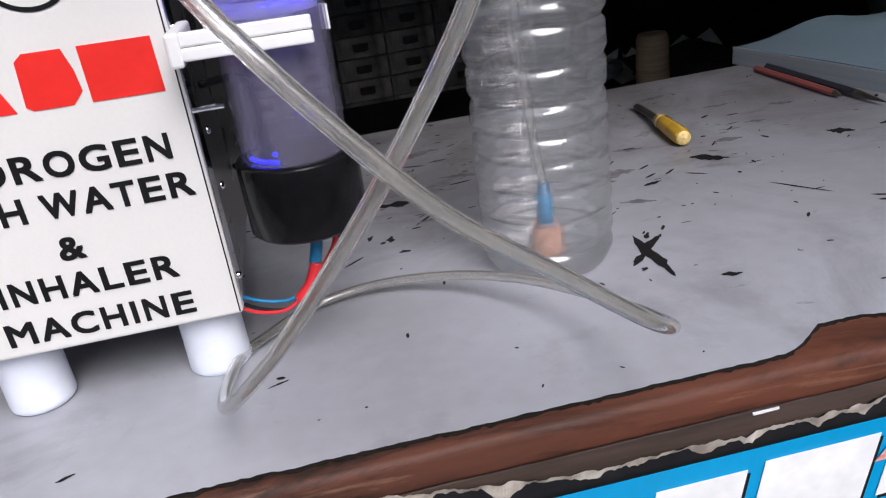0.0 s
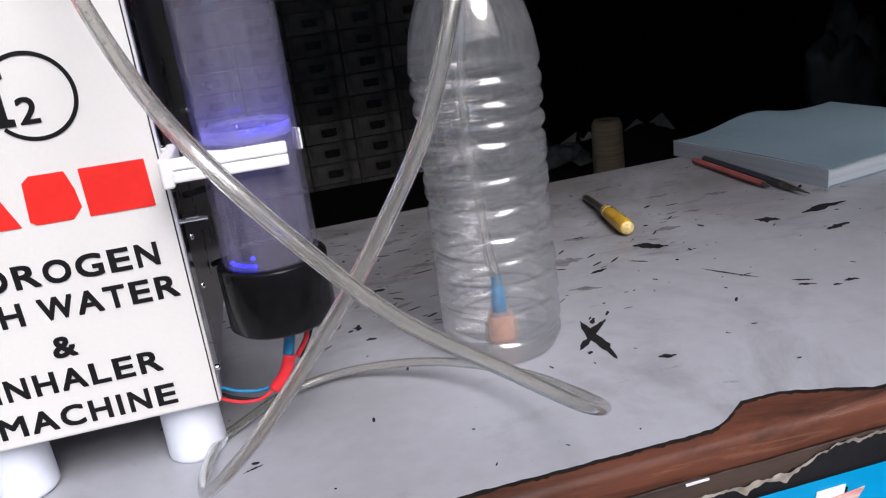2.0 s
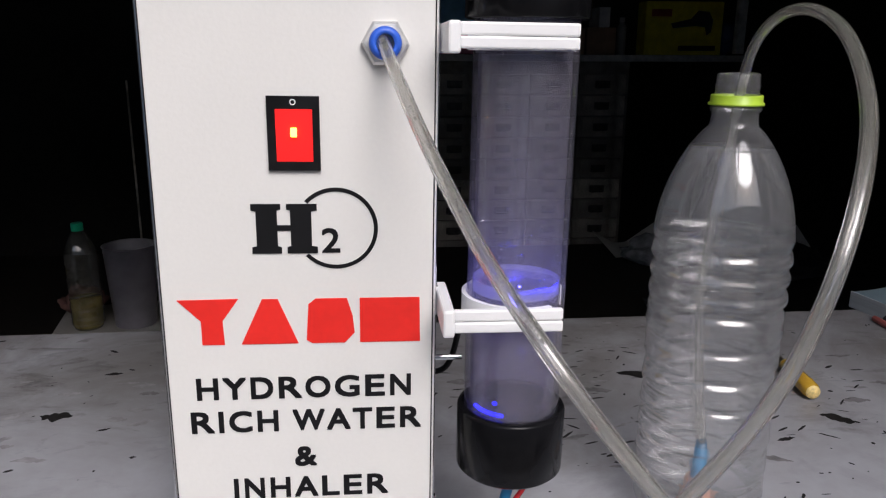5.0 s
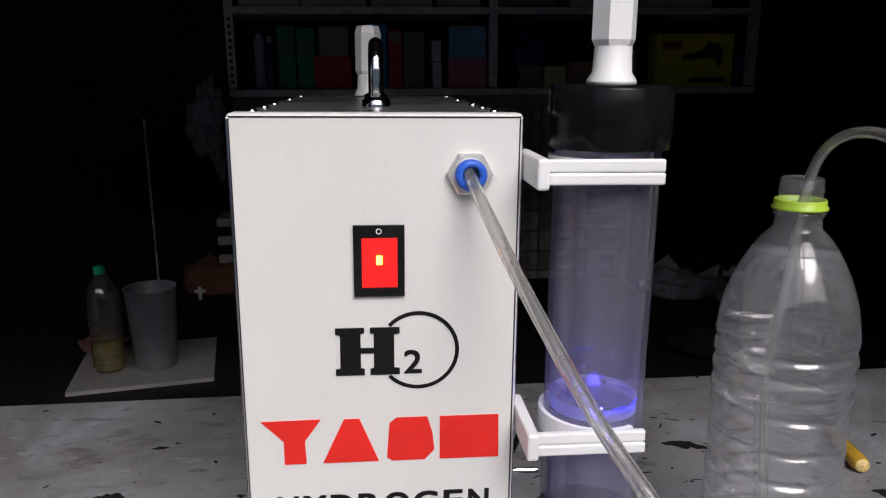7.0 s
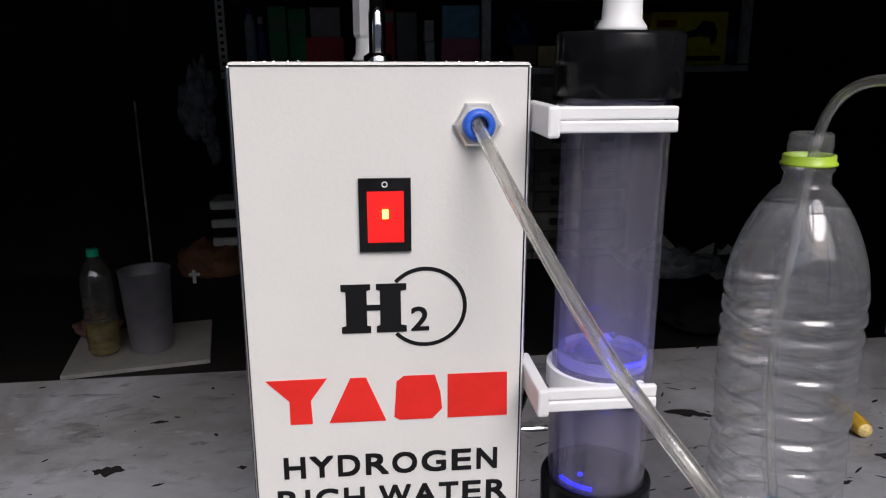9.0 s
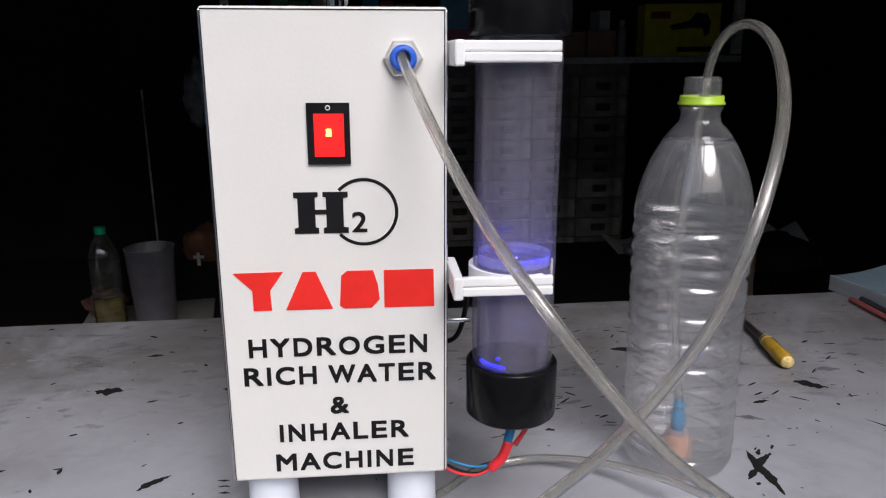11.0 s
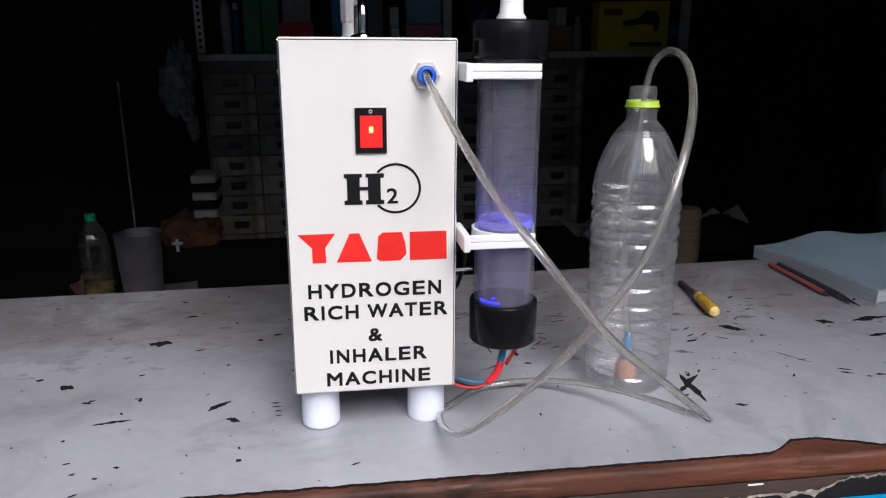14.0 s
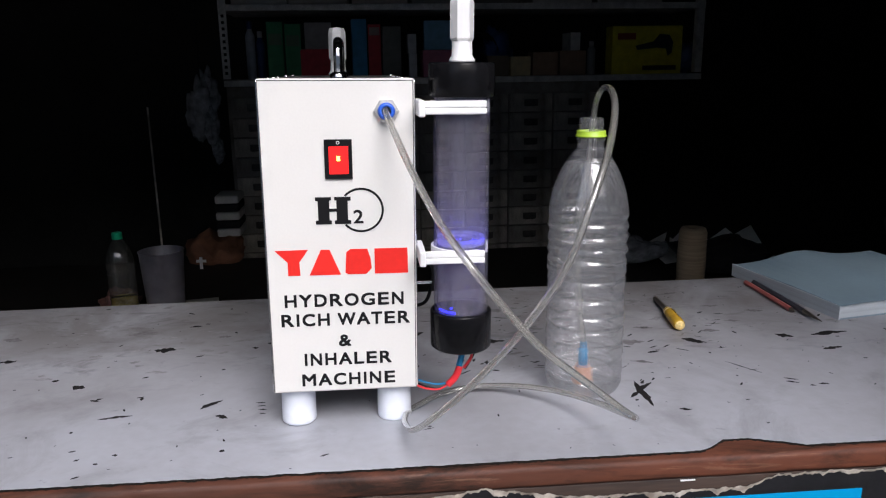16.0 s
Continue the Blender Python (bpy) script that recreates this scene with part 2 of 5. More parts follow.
# haze tinted violet to paint the diode's glow into the water
VIOLET_WATER = thin_clear("violet_glow_water", (0.86, 0.85, 0.95), 0.16, (0.62, 0.60, 0.80), 0.1, 1.33, streak=(2, 2, 0.6))
OIL = thin_clear("yellow_liquid", (0.75, 0.68, 0.28), 0.5, (0.75, 0.62, 0.2), 0.1)
LIME = material("lime_plastic", (0.42, 0.62, 0.05), 0.35, var=0.06, bump=0)
GREEN_CAP = material("green_cap", (0.01, 0.55, 0.30), 0.4, bump=0)
STONE = material("terracotta_stone", (0.52, 0.27, 0.18), 0.9, scale=200, fine=900, bump=0.6)
AMBER = material("amber_handle", (0.70, 0.42, 0.05), 0.13, var=0.12, scale=60, bump=0.03)
AMBER.node_tree.nodes["Principled BSDF"].inputs["Transmission Weight"].default_value = 0.25
WORN_YELLOW = material("worn_yellow_plastic", (0.74, 0.56, 0.22), 0.4, var=0.25, scale=300)
STEEL = material("dull_steel", (0.16, 0.14, 0.12), 0.4, 0.8, scale=90)
BOOK_BLUE = material("pale_blue_cover", (0.18, 0.25, 0.295), 0.55, var=0.08, scale=9, bump=0.05)
PAGES = material("paper_block", (0.43, 0.47, 0.50), 0.85, var=0.12, scale=20, fine=500, stretch=(0.05, 0.05, 8), bump=0.3)
PENCIL_RED = material("dull_red_paint", (0.36, 0.10, 0.09), 0.4)
PENCIL_DARK = material("dark_paint", (0.04, 0.04, 0.05), 0.4)
CABINET = material("grey_green_cabinet", (0.62, 0.57, 0.50), 0.5, var=0.4, scale=8)
nt = CABINET.node_tree
info, tone, mul = nt.nodes.new("ShaderNodeObjectInfo"), nt.nodes.new("ShaderNodeMapRange"), nt.nodes.new("ShaderNodeMix")
mul.data_type, mul.blend_type = "RGBA", "MULTIPLY"
mul.inputs["Factor"].default_value = 1.0
tone.inputs["To Min"].default_value, tone.inputs["To Max"].default_value = 0.45, 1.0
body = nt.nodes["Principled BSDF"]
nt.links.new(info.outputs["Random"], tone.inputs["Value"])
nt.links.new(body.inputs["Base Color"].links[0].from_socket, mul.inputs["A"])
nt.links.new(tone.outputs[0], mul.inputs["B"])
nt.links.new(mul.outputs["Result"], body.inputs["Base Color"])
smudged_or_shaded(CABINET, (0.10, 0.08, 0.06), 9, 0.48, 0.70, 0.8)
PULL = material("dark_drawer_pull", (0.09, 0.085, 0.08), 0.4, 0.6, var=0.3, scale=60)
SHELF_METAL = material("slotted_steel", (0.72, 0.71, 0.68), 0.5, 0.1, var=0.25, scale=20)
OPPOSITE = material("added_facade_grey", (0.42, 0.41, 0.39), 0.9, var=0.2, scale=0.8, fine=12)
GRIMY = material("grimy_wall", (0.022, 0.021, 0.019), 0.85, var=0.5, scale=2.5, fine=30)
SOOT = material("sooty_ceiling", (0.07, 0.065, 0.06), 0.9, var=0.4, scale=2, fine=25)
CONCRETE = material("worn_concrete_floor", (0.09, 0.085, 0.08), 0.85, var=0.4, scale=3, fine=60)
GROUND = material("street_ground", (0.20, 0.19, 0.175), 0.9, var=0.3, scale=1.2, fine=40)
BENCH = material("dark_bench", (0.022, 0.019, 0.016), 0.7, var=0.4, scale=12)
TILE = material("pale_board", (0.55, 0.54, 0.51), 0.5, var=0.12, scale=10)
SPOOL = material("wound_twine", (0.42, 0.32, 0.21), 0.9, scale=40, fine=300, stretch=(0.2, 0.2, 6), bump=0.8)
CLOTH = material("black_cloth", (0.012, 0.012, 0.013), 0.95, bump=0.5)
PAPER = material("loose_paper", (0.68, 0.66, 0.63), 0.8, var=0.12, scale=15)
BAG = thin_clear("clear_bag", (0.6, 0.6, 0.62), 0.6, (0.8, 0.82, 0.86), 0.1)
SACK = material("orange_sack", (0.22, 0.10, 0.055), 0.85, scale=25, bump=0.6)


def paint(name, rgb, rough=0.5):
    return material(name, rgb, rough, var=0.15, scale=25, bump=0.05)


# ---- mesh helpers ----
def thing(name, at, label, category, group="", rz=0.0, ry=0.0):
    e = new(name)
    e.empty_display_size = 0.05
    e.matrix_world = pose(*at, 0, ry, rz)
    return tagged(e, label, category, group)


def part(name, bm, mat, parent=None, label="", smooth=False):
    me = bpy.data.meshes.new(name)
    if smooth:
        for f in bm.faces:
            f.smooth = True
    bm.to_mesh(me)
    bm.free()
    for m in mat if isinstance(mat, (list, tuple)) else [mat]:
        me.materials.append(m)
    ob = new(name, me)
    ob.parent = parent
    if label:
        ob["label"] = label
    return ob


def box(bm, x0, x1, y0, y1, z0, z1, bevel=0.0, segments=2):
    r = bmesh.ops.create_cube(bm, size=1, matrix=Matrix.LocRotScale(((x0 + x1) / 2, (y0 + y1) / 2, (z0 + z1) / 2), None, (x1 - x0, y1 - y0, z1 - z0)))
    if bevel:
        edges = list({e for v in r["verts"] for e in v.link_edges})
        bmesh.ops.bevel(bm, geom=edges, offset=bevel, segments=segments, profile=0.5, affect="EDGES")
    return bm


def boxed(*a, **k):
    return box(bmesh.new(), *a, **k)


def lathe(bm, profile, segs=40, axis=(0, 0), wobble=None, m=None):
    """Turns (radius, height) pairs about z; a radius of 0 closes the end."""
    m = m or Matrix()
    rings = []
    for r, z in profile:
        if r <= 0:
            rings.append([bm.verts.new(m @ Vector((axis[0], axis[1], z)))])
            continue
        ring = []
        for k in range(segs):
            a = 2 * math.pi * k / segs
            q = r + (wobble(a, z) if wobble else 0)
            ring.append(bm.verts.new(m @ Vector((axis[0] + q * math.cos(a), axis[1] + q * math.sin(a), z))))
        rings.append(ring)
    for lo, hi in zip(rings, rings[1:]):
        n = max(len(lo), len(hi))
        for k in range(n):
            j = (k + 1) % n
            if len(lo) == 1:
                bm.faces.new((lo[0], hi[j], hi[k]))
            elif len(hi) == 1:
                bm.faces.new((lo[k], lo[j], hi[0]))
            else:
                bm.faces.new((lo[k], lo[j], hi[j], hi[k]))
    return bm


def glide(points, n=10):
    """Points along a smooth curve through the given ones."""
    p = [Vector(q) for q in points]
    p = [2 * p[0] - p[1], *p, 2 * p[-1] - p[-2]]
    out = []
    for i in range(1, len(p) - 2):
        a, b, c, d = p[i - 1 : i + 3]
        for k in range(n):
            s = k / n
            out.append(0.5 * (2 * b + (c - a) * s + (2 * a - 5 * b + 4 * c - d) * s * s + (3 * b - a - 3 * c + d) * s**3))
    out.append(p[-2])
    return out


def sweep(bm, path, radius, segs=12, flip=False, caps=True):
    rings, side = [], None
    for i, q in enumerate(path):
        ahead = (path[min(i + 1, len(path) - 1)] - path[max(i - 1, 0)]).normalized()
        side = (side - ahead * side.dot(ahead)).normalized() if side else ahead.orthogonal().normalized()
        up = ahead.cross(side)
        r = radius(i / (len(path) - 1)) if callable(radius) else radius
        rings.append([bm.verts.new(q + r * (math.cos(2 * math.pi * k / segs) * side + math.sin(2 * math.pi * k / segs) * up)) for k in range(segs)])
    for lo, hi in zip(rings, rings[1:]):
        for k in range(segs):
            j = (k + 1) % segs
            f = (lo[k], lo[j], hi[j], hi[k])
            bm.faces.new(f[::-1] if flip else f)
    if caps:
        bm.faces.new(rings[0][::-1])
        bm.faces.new(rings[-1])
    return rings


def outline(bm, pts, y0, y1):
    """A flat shape of (x, z) points, standing, from y0 (front) to y1."""
    a, b = [bm.verts.new((x, y0, z)) for x, z in pts], [bm.verts.new((x, y1, z)) for x, z in pts]
    n = len(pts)
    bm.faces.new(a)
    bm.faces.new(b[::-1])
    for k in range(n):
        bm.faces.new((a[k], b[k], b[(k + 1) % n], a[(k + 1) % n]))
    bmesh.ops.recalc_face_normals(bm, faces=bm.faces)
    return bm


def lettering(name, text, x0, x1, z0, z1, y, mat, parent, bold=0.0, shear=0.0):
    """Built-in type, fitted into the standing rectangle x0..x1, z0..z1."""
    c = bpy.data.curves.new(name, "FONT")
    c.body, c.shear, c.extrude = text, shear, 0.02
    c.resolution_u = 4
    t = bpy.data.objects.new(name, c)
    scene.collection.objects.link(t)
    me = bpy.data.meshes.new_from_object(t.evaluated_get(bpy.context.evaluated_depsgraph_get()))
    bpy.data.objects.remove(t)
    bpy.data.curves.remove(c)
    v = np.array([q.co[:] for q in me.vertices])
    lo, hi = v.min(0), v.max(0)
    for q in me.vertices:
        u, w, d = q.co
        q.co = (x0 + (u - lo[0]) / (hi[0] - lo[0]) * (x1 - x0), y - (d - lo[2]) / (hi[2] - lo[2]) * 0.0004, z0 + (w - lo[1]) / (hi[1] - lo[1]) * (z1 - z0))
    bm = bmesh.new()
    for n, (dx, dz) in enumerate(((-1, -1), (1, -1), (-1, 1), (1, 1)) if bold else ((0, 0),)):
        first = len(bm.verts)
        bm.from_mesh(me)
        bm.verts.ensure_lookup_table()
        for q in bm.verts[first:]:
            q.co += Vector((dx * bold, -0.00004 * n, dz * bold))
    bpy.data.meshes.remove(me)
    return part(name, bm, mat, parent)


def structure(name, bm, mat, label):
    return tagged(part(name, bm, mat), label, kind="structure")


# ---- the shop round the counter ----
FLOOR, CEIL = -0.90, 1.75
structure("ground", boxed(-40, 40, -60, 60, FLOOR - 0.25, FLOOR - 0.05), GROUND, "dusty grey street ground before the shop")
structure("floor", boxed(-2.1, 3.0, 0.0, 3.45, FLOOR - 0.06, FLOOR), CONCRETE, "worn dark concrete shop floor")
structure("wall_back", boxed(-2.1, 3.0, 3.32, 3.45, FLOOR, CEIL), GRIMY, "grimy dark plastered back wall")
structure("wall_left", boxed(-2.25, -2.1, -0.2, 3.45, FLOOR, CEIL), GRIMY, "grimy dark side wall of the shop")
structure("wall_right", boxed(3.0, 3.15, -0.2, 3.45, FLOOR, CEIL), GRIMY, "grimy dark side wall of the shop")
structure("ceiling", boxed(-2.25, 3.15, -0.45, 3.45, CEIL, CEIL + 0.12), SOOT, "sooty dark shop ceiling")
# unseen lintel added to cut daylight on the counter rear and interior
structure("shade_lintel", boxed(-2.25, 3.15, -0.2, -0.05, 0.80, CEIL), GRIMY, "unseen dark lintel added to shade the counter and interior")

# unseen wall added to darken the right side of the counter
structure("shade_pillar", boxed(1.28, 3.15, -0.2, -0.05, FLOOR, 0.799), GRIMY, "unseen dark wall added to shade the counter's right end")
# unseen jambs added to block sky light from both sides
structure("shade_jamb_left", boxed(-0.80, -0.72, -0.80, -0.13, FLOOR - 0.04, 1.3), GRIMY, "unseen dark side panel added to block daylight")
structure("shade_jamb_right", boxed(0.92, 1.00, -0.80, -0.13, FLOOR - 0.04, 1.3), GRIMY, "unseen dark side panel added to block daylight")
# unseen facade added to block low sky and bounce light indoors
structure("added_facade", boxed(-12, 12, -7.2, -7.0, FLOOR - 0.05, 2.8), OPPOSITE, "unseen plain facade added to block low sky and bounce light")

# ---- counter ----
counter = thing("counter", (0, 0, FLOOR), "old shop counter with grey laminate top and chipped brown edge", "counter")
H = -FLOOR
X0, X1, BACK = -1.30, 1.25, 0.473


def front_line(x):
    return -0.0835 - 0.025 * x


def chip(x):
    """How far the laminate has broken back from its edge."""
    s = 0.0
    if 0.345 < x < 0.455:
        s = 0.019 * min(1, (x - 0.345) / 0.035) ** 1.4 * min(1, (0.455 - x) / 0.05) ** 0.8
    if 0.62 < x < 0.70:
        s = 0.010 * math.sin(math.pi * (x - 0.62) / 0.08)
    return s + 0.0016 * noise.noise((x * 60, 3, 0)) + 0.0012 * noise.noise((x * 220, 9, 0))


def laminate():
    bm = bmesh.new()
    n = 700
    top, low = [], []
    for i in range(n + 1):
        x = X0 + (X1 - X0) * i / n
        y = front_line(x) + chip(x)
        top.append((bm.verts.new((x, y, H)), bm.verts.new((x, BACK, H))))
        low.append((bm.verts.new((x, y + 0.0008 * noise.noise((x * 300, 0, 5)), H - 0.0016)), bm.verts.new((x, BACK, H - 0.0016))))
    for i in range(n):
        bm.faces.new((top[i][0], top[i + 1][0], top[i + 1][1], top[i][1]))
        f = bm.faces.new((low[i][0], low[i + 1][0], top[i + 1][0], top[i][0]))
        f.material_index = 1
        bm.faces.new((top[i][1], top[i + 1][1], low[i + 1][1], low[i][1])).material_index = 1
    return bm


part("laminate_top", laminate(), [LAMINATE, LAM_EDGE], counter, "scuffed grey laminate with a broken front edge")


def nosing():
    """Rounded wooden front rail under the laminate, with an uneven worn face."""
    bm = bmesh.new()
    prof = [(0.030, -0.0018), (0.003, -0.0020), (-0.0065, -0.0026), (-0.0092, -0.0042), (-0.0102, -0.0080), (-0.0105, -0.0150), (-0.0104, -0.0205), (-0.0090, -0.0235), (0.030, -0.0240)]
    rows = []
    n = 600
    for i in range(n + 1):
        x = X0 + (X1 - X0) * i / n
        rows.append([bm.verts.new((x, front_line(x) + y + 0.0008 * noise.noise((x * 25, y * 300, z * 300)) + 0.0006 * noise.noise((x * 120, y * 500, z * 400)), H + z)) for y, z in prof])
    for a, b in zip(rows, rows[1:]):
        for k in range(len(prof) - 1):
            bm.faces.new((a[k], a[k + 1], b[k + 1], b[k])).smooth = k < 7
    bmesh.ops.recalc_face_normals(bm, faces=bm.faces)
    return bm


def glue_line():
    """Dark torn glue left along the broken laminate."""
    bm = bmesh.new()
    rows = []
    for i in range(901):
        x = X0 + (X1 - X0) * i / 900
        y = front_line(x) + chip(x)
        w = 0.0013 + 0.0016 * noise.noise((x * 80, 11, 0)) + 0.0014 * noise.noise((x * 300, 12, 0))
        rows.append((bm.verts.new((x, y + 0.001, H - 0.0012)), bm.verts.new((x, y - max(0.0004, w), H - 0.0012 - 0.25 * max(0.0004, w)))))
    for a, b in zip(rows, rows[1:]):
        bm.faces.new((a[1], b[1], b[0], a[0]))
    return bm


part("glue_line", glue_line(), LAM_EDGE, counter, "dark ragged glue line")
part("wooden_rail", nosing(), WOOD, counter, "rounded reddish-brown wooden front rail")
bm = boxed(X0, X1, front_line(0.2) + 0.02, BACK - 0.004, H - 0.022, H - 0.0026)
part("core_board", bm, WOOD_DARK, counter)
bm = bmesh.new()
box(bm, X0, X1, 0.0, 0.02, H - 0.055, H - 0.0245, 0.0015)
for v in bm.verts:
    v.co.y += front_line(v.co.x) - 0.0075
part("plank", bm, WOOD_DARK, counter, "dark grey-brown plank under the rail")
bm = bmesh.new()
box(bm, X0, X1, 0.0, 0.02, 0.0, H - 0.0555)
for v in bm.verts:
    v.co.y += front_line(v.co.x) - 0.006
part("front_panel", bm, WOOD_DARK, counter)
for x in (X0, X1 - 0.03):
    part("side_panel", boxed(x, x + 0.03, 0.02, BACK - 0.01, 0.0, H - 0.0225), WOOD_DARK, counter)


def torn_top(x):
    base = -0.036 + 0.015 * max(0, 1 - abs(x - 0.13) / 0.09) + 0.012 * min(1, max(0, (x - 0.39) / 0.04))
    return base + 0.0040 * noise.noise((x * 30, 1, 0)) + 0.0018 * noise.noise((x * 110, 2, 0)) + 0.0012 * noise.noise((x * 320, 2, 0))


def torn_strip(lift, upper, lower, y, x0, x1):
    bm = bmesh.new()
    n = 700
    rows = []
    for i in range(n + 1):
        x = x0 + (x1 - x0) * i / n
        zt = H + torn_top(x) + upper
        zb = H + lower if lower is not None else H + torn_top(x) - 0.0030 - 0.013 * max(0, noise.noise((x * 45, 7, 0))) - 0.003 * max(0, noise.noise((x * 260, 7, 0)))
        f = front_line(x) + y
        rows.append((bm.verts.new((x, f - lift * (0.6 + noise.noise((x * 90, 4, 0))), zt)), bm.verts.new((x, f, zb))))
    for a, b in zip(rows, rows[1:]):
        bm.faces.new((a[1], b[1], b[0], a[0]))
    return bm


poster = thing("old_poster", (0, 0, FLOOR), "remains of a torn black poster pasted on the counter front", "poster")
part("black_sheet", torn_strip(0.0, -0.002, -0.30, -0.0085, -0.2, 0.9), PAPER_BLACK, poster)
part("torn_edge", torn_strip(0.0022, 0.0, None, -0.0093, -0.2, 0.9), PAPER_TORN, poster, "ragged pale torn paper edge")

banner = thing("blue_poster", (0, front_line(0.32) - 0.0095, -0.041), "bright blue tool advertisement poster on the counter front", "poster", rz=-1.43)
part("sheet", outline(bmesh.new(), [(0.143, 0.0), (0.143, -0.30), (0.508, -0.30), (0.508, 0.0)], -0.0006, 0.0), BLUE_POSTER, banner)


def slab(x0, x1, z0, z1, lean=0.008):
    return [(x0, z0), (x1, z0), (x1 + lean, z1), (x0 + lean, z1)]


for x0, x1, zt in ((0.195, 0.248, -0.014), (0.258, 0.309, -0.012), (0.319, 0.386, -0.009), (0.396, 0.416, -0.007)):
    part("logo_shadow", outline(bmesh.new(), slab(x0 + 0.002, x1 + 0.002, zt - 0.050, zt - 0.003), -0.0010, -0.0007), BLACK_INK, banner)
    part("logo_shape", outline(bmesh.new(), slab(x0, x1, zt - 0.047, zt), -0.0015, -0.0011), WHITE_INK, banner)
part("torn_tape", outline(bmesh.new(), [(0.392, -0.028), (0.428, -0.026), (0.437, -0.012), (0.402, -0.015)], -0.0022, -0.0017), RED_TAPE, banner, "scrap of red and white torn tape")
lettering("word", "TOOLS", 0.322, 0.424, -0.082, -0.068, -0.0008, DEEP_RED_INK, banner, 0.0013, 0.25)
lettering("small_word", "the Customer", 0.352, 0.424, -0.097, -0.087, -0.0008, WHITE_INK, banner, 0.0002, 0.2)
part("white_line", outline(bmesh.new(), [(0.352, -0.110), (0.352, -0.113), (0.508, -0.104), (0.508, -0.101)], -0.0010, -0.0007), WHITE_INK, banner)

staple = part("staple", boxed(0.325, 0.340, front_line(0.33) - 0.0085, front_line(0.33) - 0.0074, H - 0.0275, H - 0.0262), WHITE_PLASTIC, counter, "pale chip in the plank")


def blot(cx, cy, length, width, angle, seed, z=0.0):
    """A flat irregular scuff on the tabletop."""
    bm = bmesh.new()
    n = 36
    c, s = math.cos(radians(angle)), math.sin(radians(angle))
    ring = []
    for k in range(n):
        a = 2 * math.pi * k / n
        g = 1 + 0.55 * noise.noise((math.cos(a) * 1.4, math.sin(a) * 1.4, seed * 3.7)) + 0.55 * noise.noise((math.cos(a) * 5, math.sin(a) * 5, seed * 1.9)) + 0.7 * noise.noise((math.cos(a) * 11, math.sin(a) * 11, seed * 4.1))
        u = length / 2 * math.cos(a) * (1 + 0.25 * noise.noise((seed * 2.3, math.cos(a), 0)))
        v = width / 2 * math.sin(a) * g * (1.1 - 0.5 * abs(math.cos(a))) + 0.10 * width * math.sin(2.5 * math.cos(a) + seed)
        ring.append(bm.verts.new((cx + u * c - v * s, cy + u * s + v * c, H + 0.0003 + z)))
    bm.faces.new(ring)
    bmesh.ops.triangulate(bm, faces=bm.faces[:])
    return bm


